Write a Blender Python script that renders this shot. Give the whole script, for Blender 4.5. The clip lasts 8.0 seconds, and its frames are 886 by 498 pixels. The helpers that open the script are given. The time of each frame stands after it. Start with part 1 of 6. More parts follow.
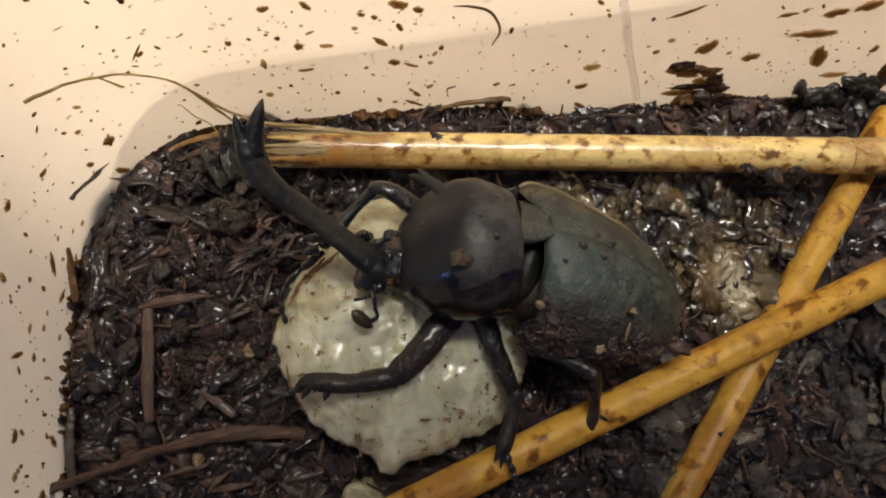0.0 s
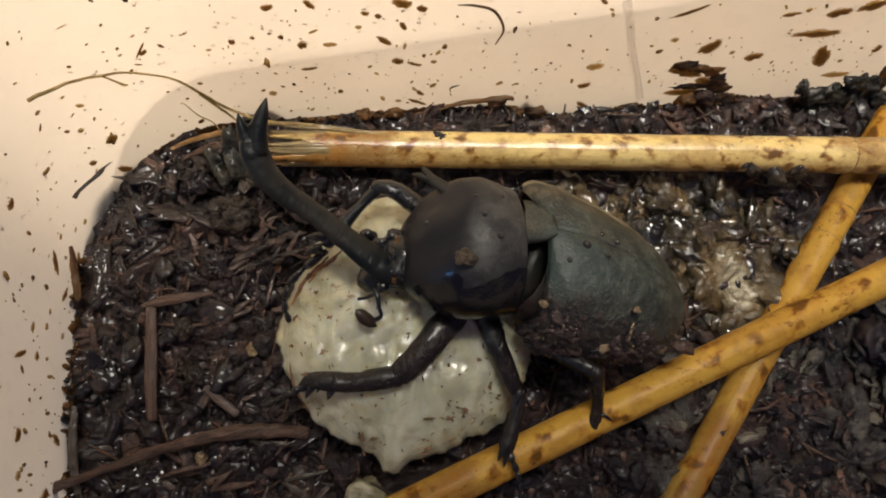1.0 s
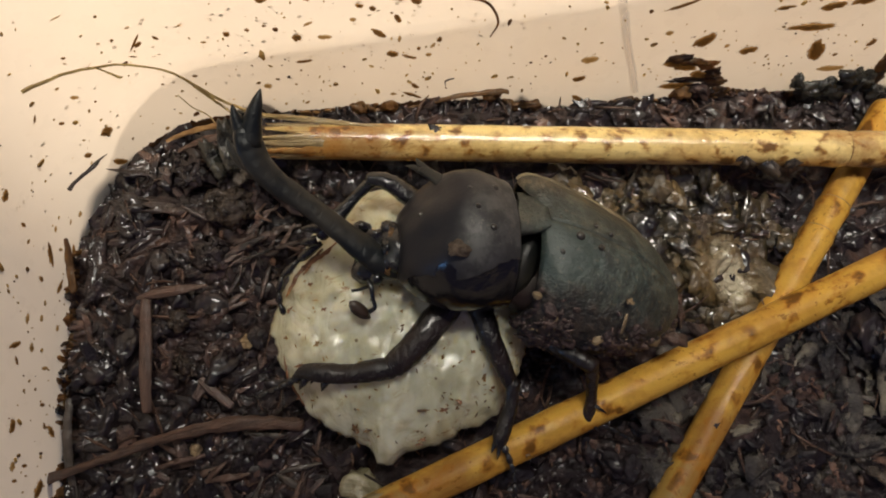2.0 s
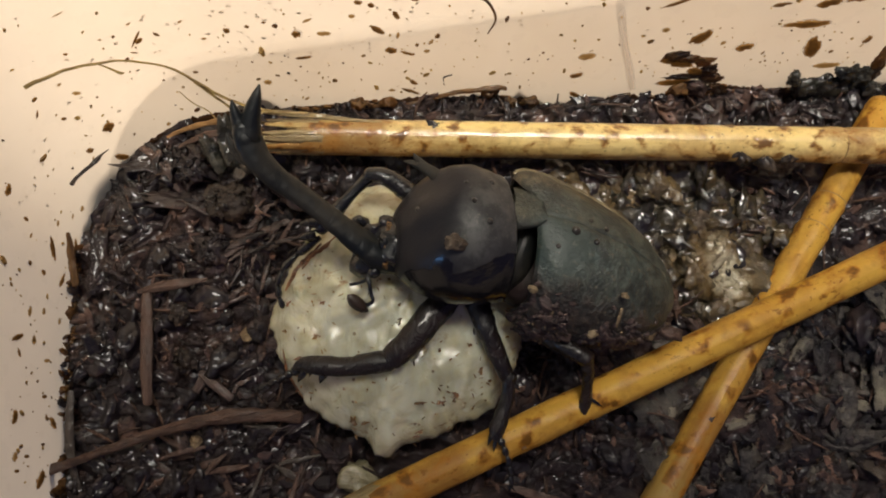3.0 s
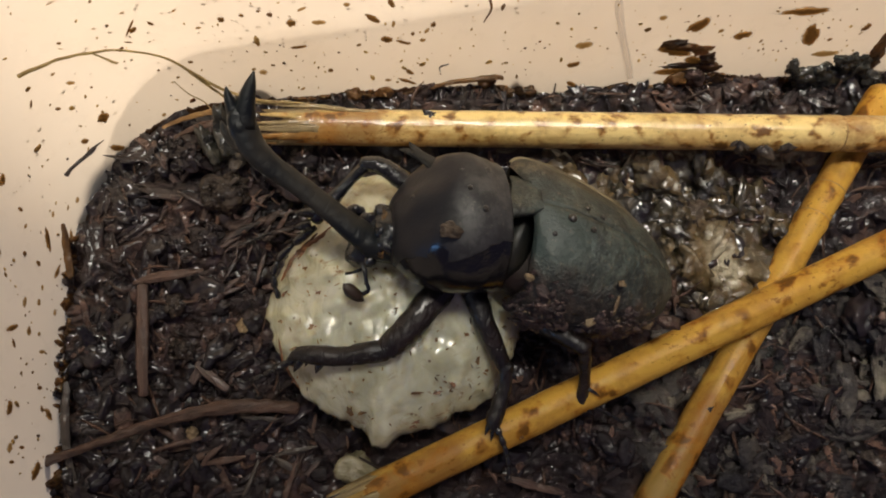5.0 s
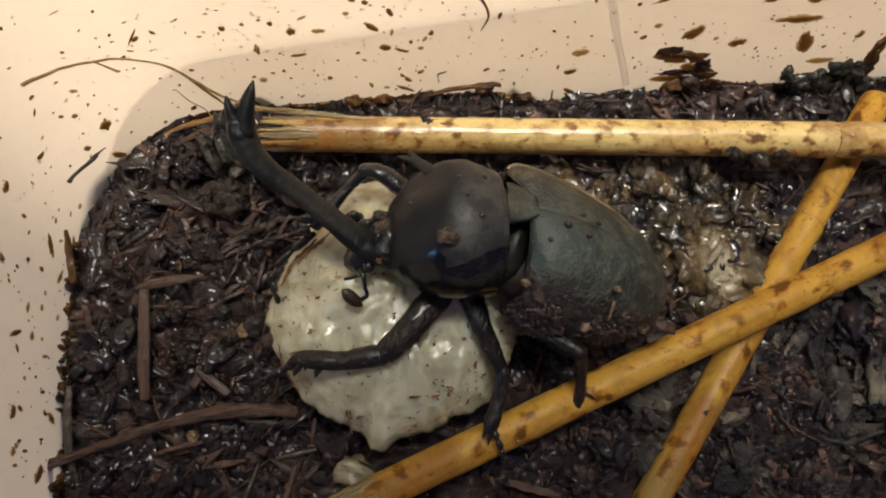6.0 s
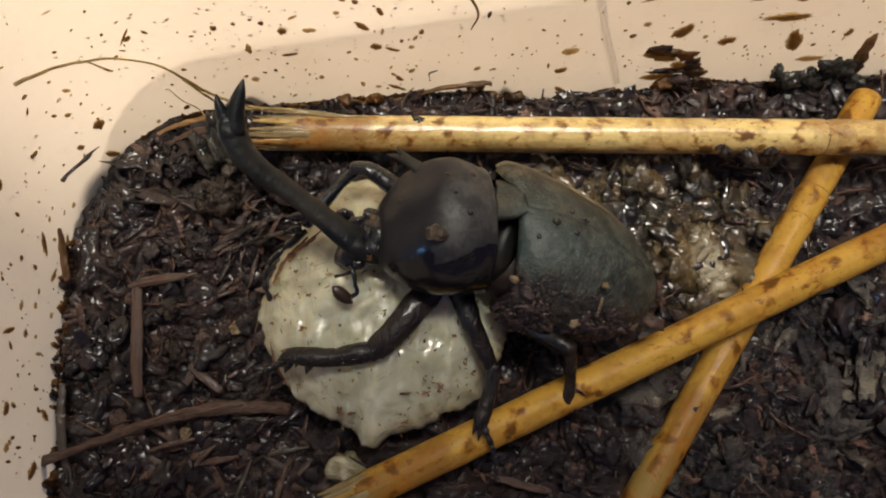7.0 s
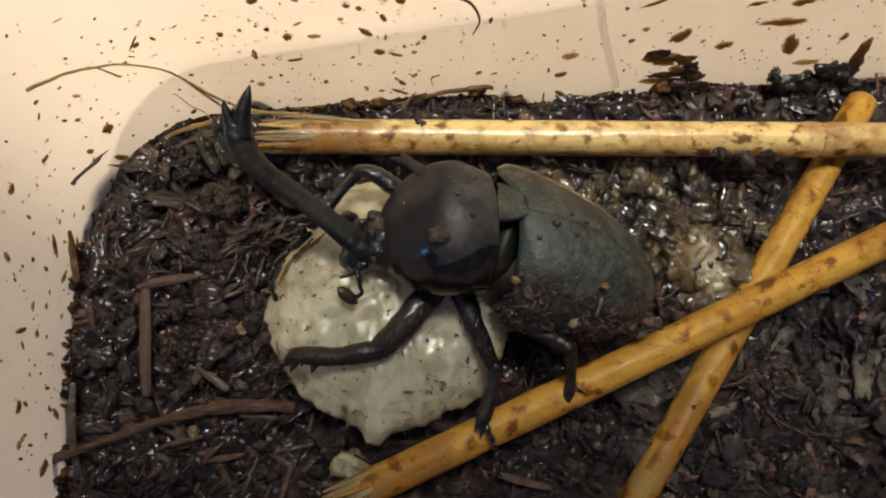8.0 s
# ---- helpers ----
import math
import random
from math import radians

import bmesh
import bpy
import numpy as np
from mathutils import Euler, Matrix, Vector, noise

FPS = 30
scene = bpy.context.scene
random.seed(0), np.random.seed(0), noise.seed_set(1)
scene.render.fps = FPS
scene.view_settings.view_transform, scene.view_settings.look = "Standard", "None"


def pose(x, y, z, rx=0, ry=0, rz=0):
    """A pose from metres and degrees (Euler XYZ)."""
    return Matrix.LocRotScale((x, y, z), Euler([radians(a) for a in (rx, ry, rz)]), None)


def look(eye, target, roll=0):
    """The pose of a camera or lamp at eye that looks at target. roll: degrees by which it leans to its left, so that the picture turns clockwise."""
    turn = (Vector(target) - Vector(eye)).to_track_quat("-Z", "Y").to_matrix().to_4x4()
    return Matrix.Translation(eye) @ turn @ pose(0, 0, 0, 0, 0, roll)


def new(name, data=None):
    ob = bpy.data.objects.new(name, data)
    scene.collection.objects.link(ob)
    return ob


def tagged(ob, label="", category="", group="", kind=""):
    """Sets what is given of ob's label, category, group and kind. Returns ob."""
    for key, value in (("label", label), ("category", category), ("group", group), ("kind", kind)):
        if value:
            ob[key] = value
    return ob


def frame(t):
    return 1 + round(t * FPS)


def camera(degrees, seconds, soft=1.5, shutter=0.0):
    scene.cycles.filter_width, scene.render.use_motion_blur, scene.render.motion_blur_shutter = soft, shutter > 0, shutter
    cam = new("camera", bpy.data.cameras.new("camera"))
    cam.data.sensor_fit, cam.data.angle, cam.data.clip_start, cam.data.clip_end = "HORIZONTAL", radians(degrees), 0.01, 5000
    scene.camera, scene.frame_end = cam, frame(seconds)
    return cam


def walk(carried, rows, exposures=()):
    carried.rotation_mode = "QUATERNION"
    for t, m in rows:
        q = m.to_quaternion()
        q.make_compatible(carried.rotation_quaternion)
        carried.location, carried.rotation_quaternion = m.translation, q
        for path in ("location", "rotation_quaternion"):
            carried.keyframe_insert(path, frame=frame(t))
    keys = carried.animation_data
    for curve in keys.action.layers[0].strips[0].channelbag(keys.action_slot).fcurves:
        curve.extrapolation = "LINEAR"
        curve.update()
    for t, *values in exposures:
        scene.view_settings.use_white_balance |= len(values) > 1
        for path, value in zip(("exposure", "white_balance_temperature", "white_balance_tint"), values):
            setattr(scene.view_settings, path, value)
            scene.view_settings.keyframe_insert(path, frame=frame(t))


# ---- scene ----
# ---------------------------------------------------------------- camera
cam = camera(64.2, 8.0, 1.9)
PATH = [
    (0.0, 0.00000, 0.00000, 0.11600, 11.500, -2.600, 0.000),
    (0.5, -0.00062, -0.00008, 0.11600, 11.476, -2.697, 0.011),
    (1.0, -0.00077, -0.00002, 0.11599, 11.423, -2.745, 0.046),
    (1.5, -0.00004, -0.00075, 0.11622, 11.372, -2.752, 0.086),
    (1.7, -0.00013, -0.00081, 0.11598, 11.325, -2.832, 0.071),
    (2.8, 0.00098, -0.00167, 0.11639, 11.238, -2.518, 0.260),
    (3.0, 0.00086, -0.00178, 0.11699, 11.171, -2.572, 0.257),
    (3.5, 0.00135, -0.00241, 0.11655, 11.194, -2.475, 0.221),
    (4.0, 0.00166, -0.00304, 0.11695, 11.145, -2.422, 0.147),
    (4.5, 0.00132, -0.00291, 0.11642, 11.190, -2.379, 0.107),
    (4.7, 0.00144, -0.00318, 0.11584, 11.074, -2.414, 0.102),
    (5.8, 0.00214, -0.00305, 0.11756, 11.372, -2.375, 0.021),
    (6.0, 0.00224, -0.00306, 0.11751, 11.386, -2.262, 0.051),
    (6.5, 0.00296, -0.00347, 0.11758, 11.418, -2.221, 0.042),
    (7.0, 0.00391, -0.00373, 0.11819, 11.463, -2.139, -0.048),
    (7.5, 0.00445, -0.00362, 0.11885, 11.543, -2.065, -0.087),
    (8.0, 0.00373, -0.00414, 0.12034, 11.556, -1.977, -0.108),
]
walk(cam, [(t, pose(x, y, z, rx, ry, rz)) for t, x, y, z, rx, ry, rz in PATH])

# ---------------------------------------------------------------- light: a lamp low behind the milky tub, a shaded lamp over its far wall, a dim room
world = bpy.data.worlds.new("evening_room")
scene.world = world
world.use_nodes = True
sky = world.node_tree
side = sky.nodes.new("ShaderNodeVectorMath")
side.operation = "DOT_PRODUCT"
sky.links.new(sky.nodes.new("ShaderNodeTexCoord").outputs["Generated"], side.inputs[0])
side.inputs[1].default_value = Vector((-0.52, 0.66, 0.54)).normalized()
room = sky.nodes.new("ShaderNodeValToRGB")
room.color_ramp.interpolation = "EASE"
room.color_ramp.elements[0].position, room.color_ramp.elements[0].color = 0.0, (0.090, 0.074, 0.150, 1)
room.color_ramp.elements[1].position, room.color_ramp.elements[1].color = 1.0, (0.335, 0.31, 0.265, 1)
sky.links.new(side.outputs["Value"], room.inputs["Fac"])
sky.links.new(room.outputs["Color"], sky.nodes["Background"].inputs["Color"])
sky.nodes["Background"].inputs["Strength"].default_value = 0.78
scene.view_settings.exposure = 0.0

lamp_data = bpy.data.lights.new("desk_lamp_light", "AREA")
lamp_data.shape, lamp_data.size = "DISK", 0.16
lamp_data.energy, lamp_data.color = 10.5, (1.0, 0.825, 0.65)
lamp = new("desk_lamp_light", lamp_data)
lamp.matrix_world = look((-0.35, 0.73, 0.12), (0.02, 0.03, 0.0))

tube_data = bpy.data.lights.new("shaded_tube_light", "AREA")
tube_data.shape, tube_data.size, tube_data.size_y = "RECTANGLE", 0.50, 0.06
tube_data.spread = radians(38)
tube_data.energy, tube_data.color = 0.385, (1.0, 0.95, 0.84)
tube = new("shaded_tube_light", tube_data)
tube.matrix_world = look((0.14, 0.18, 0.60), (0.12, 0.092, 0.0))

window_data = bpy.data.lights.new("evening_window_light", "AREA")
window_data.shape, window_data.size, window_data.size_y = "RECTANGLE", 0.16, 0.42
window_data.energy, window_data.color = 1.1, (0.22, 0.5, 1.0)
window = new("evening_window_light", window_data)
window.matrix_world = look((-0.94, -0.5, 0.50), (0.004, 0.014, 0.023))

MM = 0.001


# ---------------------------------------------------------------- materials
class Nodes:
    """A small writer of node materials."""

    def __init__(self, name):
        self.mat = bpy.data.materials.new(name)
        self.mat.use_nodes = True
        self.tree = self.mat.node_tree
        self.bsdf = self.tree.nodes["Principled BSDF"]
        self.coord = self.tree.nodes.new("ShaderNodeTexCoord").outputs["Object"]

    def put(self, socket, value):
        if isinstance(value, bpy.types.NodeSocket):
            self.tree.links.new(value, socket)
        elif isinstance(value, tuple) and len(value) == 3 and socket.type == "RGBA":
            socket.default_value = (*value, 1)
        else:
            socket.default_value = value

    def set(self, **values):
        for key, value in values.items():
            self.put(self.bsdf.inputs[key.replace("_", " ")], value)
        return self

    def node(self, kind, **values):
        n = self.tree.nodes.new(kind)
        for key, value in values.items():
            self.put(n.inputs[key.replace("_", " ")], value)
        return n

    def stretch(self, scale):
        n = self.node("ShaderNodeMapping", Vector=self.coord)
        n.inputs["Scale"].default_value = scale
        return n.outputs["Vector"]

    def noise(self, scale, detail=4.0, rough=0.55, vector=None, distortion=0.0):
        n = self.node("ShaderNodeTexNoise", Scale=scale, Detail=detail, Roughness=rough, Distortion=distortion, Vector=vector or self.coord)
        return n.outputs["Fac"]

    def cells(self, scale, vector=None):
        n = self.node("ShaderNodeTexVoronoi", Scale=scale, Vector=vector or self.coord)
        return n.outputs["Distance"]

    def ramp(self, fac, *stops):
        n = self.node("ShaderNodeValToRGB", Fac=fac)
        e = n.color_ramp.elements
        while len(e) < len(stops):
            e.new(0.5)
        for k, (at, col) in enumerate(stops):
            e[k].position = at
            e[k].color = (*col, 1) if isinstance(col, tuple) else (col, col, col, 1)
        return n.outputs["Color"]

    def mix(self, fac, a, b, blend="MIX"):
        n = self.tree.nodes.new("ShaderNodeMix")
        n.data_type, n.blend_type = "RGBA", blend
        self.put(n.inputs[0], fac)
        self.put(n.inputs[6], a)
        self.put(n.inputs[7], b)
        return n.outputs[2]

    def math(self, op, a, b=0.0):
        n = self.tree.nodes.new("ShaderNodeMath")
        n.operation = op
        self.put(n.inputs[0], a)
        self.put(n.inputs[1], b)
        return n.outputs[0]

    def along(self, x, y, z):
        """Millimetres along a direction of the thing's own space."""
        n = self.tree.nodes.new("ShaderNodeVectorMath")
        n.operation = "DOT_PRODUCT"
        self.put(n.inputs[0], self.coord)
        n.inputs[1].default_value = (x * 1000, y * 1000, z * 1000)
        return n.outputs["Value"]

    def bump(self, height, strength=0.3, distance=0.0003):
        n = self.node("ShaderNodeBump", Height=height, Strength=strength, Distance=distance)
        self.put(self.bsdf.inputs["Normal"], n.outputs["Normal"])
        return self

    def wet(self, height, strength=0.8, distance=0.0008):
        """Relief of the water film over the surface."""
        n = self.node("ShaderNodeBump", Height=height, Strength=strength, Distance=distance)
        self.put(self.bsdf.inputs["Coat Normal"], n.outputs["Normal"])
        return self

    def wetness(self):
        """The bed is soaked along the far wall and dries towards the open side."""
        place = self.node("ShaderNodeNewGeometry").outputs["Position"]
        n = self.tree.nodes.new("ShaderNodeVectorMath")
        n.operation = "DOT_PRODUCT"
        self.put(n.inputs[0], place)
        n.inputs[1].default_value = (-7.0, 24.0, 0.0)
        return self.ramp(self.math("ADD", self.math("ADD", n.outputs["Value"], 0.55), self.math("MULTIPLY", self.noise(60, 2, 0.5, place), 0.5)), (0.15, 0.29), (0.85, 1.0))

    def island(self):
        return self.node("ShaderNodeNewGeometry").outputs["Random Per Island"]


def make_plastic():
    m = Nodes("cream_plastic")
    film = m.noise(55, 3)
    col = m.mix(m.ramp(film, (0.4, 0.0), (0.75, 1.0)), (0.80, 0.745, 0.63), (0.74, 0.67, 0.54))
    m.set(Base_Color=col, Roughness=m.ramp(m.noise(300, 3), (0.3, 0.22), (0.7, 0.42)))
    m.bump(m.noise(900, 3), 0.06, 0.0002)
    glow = m.node("ShaderNodeBsdfTranslucent", Color=m.mix(0.5, col, (0.92, 0.87, 0.79)))
    both = m.node("ShaderNodeMixShader", Fac=0.7)
    m.tree.links.new(m.bsdf.outputs[0], both.inputs[1])
    m.tree.links.new(glow.outputs[0], both.inputs[2])
    m.tree.links.new(both.outputs[0], m.tree.nodes["Material Output"].inputs["Surface"])
    return m.mat


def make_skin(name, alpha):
    """Milky plastic of the outer face and of the added shade shell; light passes on to the inner face."""
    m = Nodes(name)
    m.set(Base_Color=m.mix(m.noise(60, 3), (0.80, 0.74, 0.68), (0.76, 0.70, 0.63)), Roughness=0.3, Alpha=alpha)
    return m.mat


def make_soil(name, dark, mid, light, rough=(0.22, 0.6), coat=0.5):
    m = Nodes(name)
    tone = m.math("ADD", m.math("MULTIPLY", m.noise(160, 6, 0.65), 0.95), m.math("MULTIPLY", m.math("POWER", m.island(), 3.0), 0.27))
    patch = m.ramp(m.noise(32, 3), (0.5, 0.0), (0.68, 1.0))
    col = m.ramp(tone, (0.38, dark), (0.60, mid), (0.88, light))
    col = m.mix(m.math("MULTIPLY", patch, 0.4), col, m.ramp(tone, (0.4, mid), (0.85, light)))
    m.set(Base_Color=col, Roughness=m.ramp(m.noise(300, 4), (0.4, rough[0]), (0.6, rough[1])), Coat_Weight=m.math("MULTIPLY", m.ramp(m.noise(90, 3), (0.34, 0.15 * coat), (0.52, coat)), m.wetness()), Coat_Roughness=0.09, Specular_IOR_Level=0.3)
    m.wet(m.math("ADD", m.noise(430, 3, 0.5), m.math("MULTIPLY", m.noise(1300, 2), 0.12)), 0.9, 0.0008)
    fibre = m.noise(500, 4, 0.6, m.stretch((0.3, 1.0, 1.0)), 1.2)
    fine = m.math("ADD", m.math("MULTIPLY", fibre, 1.4), m.math("ADD", m.noise(900, 5, 0.65), m.math("MULTIPLY", m.noise(2600, 3), 0.3)))
    return m.bump(fine, 0.8, 0.0008).mat


def make_wood_bits(name, dark, light, rough=(0.4, 0.8), coat=0.1, bump=0.9, through_light=0.0):
    m = Nodes(name)
    grain = m.noise(800, 5, 0.65, m.stretch((0.1, 1.0, 1.0)), 0.3)
    blot = m.noise(260, 4, 0.6)
    tone = m.math("ADD", m.math("ADD", m.math("MULTIPLY", grain, 0.5), m.math("MULTIPLY", blot, 0.4)), m.math("MULTIPLY", m.island(), 0.25))
    col = m.ramp(tone, (0.42, dark), (0.74, light))
    m.set(Base_Color=col, Roughness=m.ramp(m.noise(300), (0.3, rough[0]), (0.7, rough[1])), Coat_Weight=coat, Coat_Roughness=0.2)
    m.wet(m.math("ADD", m.math("MULTIPLY", grain, 0.4), m.noise(500, 2)), 0.7, 0.0007)
    m.bump(m.math("ADD", m.math("MULTIPLY", grain, 1.5), m.math("MULTIPLY", blot, 0.7)), bump, 0.0008)
    if through_light:
        glow = m.node("ShaderNodeBsdfTranslucent", Color=m.ramp(tone, (0.36, dark), (0.7, tuple(min(0.9, c * 2.2) for c in light))))
        both = m.node("ShaderNodeMixShader", Fac=through_light)
        m.tree.links.new(m.bsdf.outputs[0], both.inputs[1])
        m.tree.links.new(glow.outputs[0], both.inputs[2])
        m.tree.links.new(both.outputs[0], m.tree.nodes["Material Output"].inputs["Surface"])
    return m.mat


def make_reed(name, deep, pale, gloss=1.0, rotten=0.85, spots=330):
    """Straw-coloured reed, its grain along x, spattered and stained brown by wet soil, with shade painted along its -y
    flank.
    """
    m = Nodes(name)
    grain = m.noise(900, 4, 0.6, m.stretch((0.04, 1.0, 1.0)))
    col = m.mix(m.noise(60, 3), deep, pale)
    col = m.mix(m.math("MULTIPLY", grain, 0.25), col, (0.45, 0.27, 0.09))
    rot = m.ramp(m.math("ADD", m.math("MULTIPLY", m.along(1.0, 0, 0), 0.02), m.math("MULTIPLY", m.noise(500, 4, 0.6, m.stretch((0.06, 1.0, 1.0))), 0.9)), (0.62, rotten), (0.95, 0.0))
    col = m.mix(rot, col, (0.27, 0.175, 0.055))
    # weight of the -y flank, broken by noise: more stain there, and painted shade
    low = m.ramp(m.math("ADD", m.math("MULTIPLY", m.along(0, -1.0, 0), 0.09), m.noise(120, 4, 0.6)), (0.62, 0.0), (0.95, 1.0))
    stain = m.ramp(m.noise(190, 5, 0.65, m.stretch((0.6, 1.0, 1.0)), 0.6), (0.48, 0.0), (0.66, 1.0))
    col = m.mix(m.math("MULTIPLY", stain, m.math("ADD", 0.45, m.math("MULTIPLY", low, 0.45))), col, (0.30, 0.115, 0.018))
    # amber shade of the -y flank, put into the colour
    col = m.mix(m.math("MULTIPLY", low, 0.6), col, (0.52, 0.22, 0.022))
    rust = m.ramp(m.math("ADD", m.noise(85, 5, 0.65), m.math("MULTIPLY", m.noise(420, 3), 0.25)), (0.60, 0.0), (0.76, 1.0))
    col = m.mix(m.math("MULTIPLY", rust, 0.7), col, (0.28, 0.12, 0.025))
    gate = m.ramp(m.noise(95, 3), (0.36, 0.0), (0.46, 1.0))
    drops = m.noise(spots, 3, 0.5, m.stretch((0.8, 1.0, 1.0)), 0.2)
    halo = m.ramp(drops, (0.52, 0.0), (0.62, 1.0))
    col = m.mix(m.math("MULTIPLY", m.math("MULTIPLY", halo, gate), 0.85), col, (0.34, 0.13, 0.012))
    blot = m.ramp(drops, (0.59, 0.0), (0.67, 1.0))
    col = m.mix(m.math("MULTIPLY", m.math("MULTIPLY", blot, gate), 0.85), col, (0.10, 0.042, 0.007))
    fine = m.ramp(m.noise(1000, 4, 0.6, m.stretch((0.7, 1.0, 1.0)), 0.4), (0.585, 0.0), (0.63, 1.0))
    col = m.mix(m.math("MULTIPLY", fine, m.ramp(m.noise(150, 3), (0.44, 0.1), (0.56, 0.8))), col, (0.21, 0.085, 0.012))
    m.set(Base_Color=col, Roughness=m.ramp(m.noise(260), (0.35, 0.34), (0.7, 0.52)), Coat_Weight=gloss, Coat_Roughness=0.04, Specular_IOR_Level=0.1 + 0.2 * gloss)
    wet = m.node("ShaderNodeBump", Height=m.math("ADD", m.noise(1700, 2, 0.5), m.math("MULTIPLY", m.noise(420, 2), 0.4)), Strength=0.7, Distance=0.00018)
    m.put(m.bsdf.inputs["Coat Normal"], wet.outputs["Normal"])
    return m.bump(m.math("ADD", grain, m.math("ADD", m.math("MULTIPLY", blot, 0.4), m.math("MULTIPLY", m.noise(700, 2), 0.5))), 0.4, 0.0004).mat


def make_chitin(name, base, dust, rough, dusty, bump=0.1, coat=0.3):
    m = Nodes(name)
    film = m.ramp(m.noise(140, 5, 0.62), (0.42, 0.0), (0.72, 1.0))
    col = m.mix(m.math("MULTIPLY", film, dusty), base, dust)
    r = m.math("ADD", m.math("MULTIPLY", film, 0.25 * dusty), m.ramp(m.noise(500, 3), (0.3, rough), (0.7, rough + 0.12)))
    m.set(Base_Color=col, Roughness=r, Coat_Weight=coat, Coat_Roughness=0.12, Specular_IOR_Level=0.34)
    h = m.math("ADD", m.noise(1500, 4, 0.7), m.math("ADD", m.math("MULTIPLY", m.noise(420, 3), 1.2), m.ramp(m.noise(700, 2, 0.5, m.stretch((1.0, 0.25, 1.0)), 1.0), (0.45, 0.0), (0.55, 0.8))))
    return m.bump(h, bump, 0.0002).mat


def make_pronotum():
    """Glossy black shell; overhead sheen is painted into the greyish film on its back, a dark reflection along one
    flank.
    """
    m = Nodes("sheened_pronotum")
    # dark reflection on one flank, painted near black with an uneven edge
    place = m.math("ADD", m.along(-0.93, 1.0, -1.0), m.math("ADD", m.math("MULTIPLY", m.noise(150, 4, 0.55), 9.0), m.math("MULTIPLY", m.math("SUBTRACT", m.noise(85, 2, 0.4), 0.5), 13.0)))
    dark_reflection = m.ramp(m.math("MULTIPLY", m.math("ADD", place, 6.0), 0.1), (0.74, 0.0), (0.80, 1.0))
    reflection_spot = m.node("ShaderNodeVectorMath", Vector=m.coord)
    reflection_spot.operation = "DISTANCE"
    reflection_spot.inputs[1].default_value = (0.0118, 0.0104, 0.0040)
    reflection_spot = m.math("ADD", m.math("MULTIPLY", reflection_spot.outputs["Value"], 250.0), m.math("MULTIPLY", m.noise(330, 4, 0.6), 0.9))
    dark_reflection = m.math("MAXIMUM", dark_reflection, m.ramp(reflection_spot, (0.86, 1.0), (0.96, 0.0)))
    front = m.ramp(m.math("ADD", m.math("MULTIPLY", m.along(1.0, 0, 0), 0.06), m.math("MULTIPLY", m.noise(110, 3), 0.5)), (0.82, 0.0), (1.25, 1.0))
    mottle = m.noise(420, 5, 0.65)
    # overhead sheen put into the grey tones of the film
    dust = m.mix(m.ramp(m.noise(75, 3), (0.35, 0.0), (0.65, 1.0)), (0.092, 0.089, 0.080), (0.050, 0.046, 0.047))
    stain = m.ramp(m.noise(190, 5, 0.7, None, 0.4), (0.42, 0.0), (0.62, 1.0))
    dust = m.mix(m.math("MULTIPLY", stain, 0.6), dust, (0.026, 0.024, 0.026))
    dust = m.mix(m.ramp(mottle, (0.42, 0.0), (0.6, 0.7)), dust, (0.022, 0.021, 0.021))
    dust = m.mix(m.ramp(m.noise(1600, 3, 0.7), (0.6, 0.0), (0.68, 0.5)), dust, (0.13, 0.115, 0.09))
    col = m.mix(front, dust, (0.014, 0.013, 0.015))
    col = m.mix(dark_reflection, col, (0.006, 0.006, 0.007))
    rough = m.mix(front, m.ramp(mottle, (0.3, 0.40), (0.7, 0.56)), m.ramp(mottle, (0.3, 0.36), (0.7, 0.48)))
    m.set(Base_Color=col, Roughness=m.mix(dark_reflection, rough, m.ramp(mottle, (0.3, 0.10), (0.7, 0.2))), Specular_IOR_Level=m.mix(dark_reflection, (0.3, 0.3, 0.3), (0.5, 0.5, 0.5)))
    h = m.math("ADD", m.math("MULTIPLY", m.noise(260, 4), 1.5), m.math("ADD", m.math("MULTIPLY", dark_reflection, -0.5), m.math("MULTIPLY", m.noise(1700, 3), 0.35)))
    return m.bump(h, 0.3, 0.0003).mat


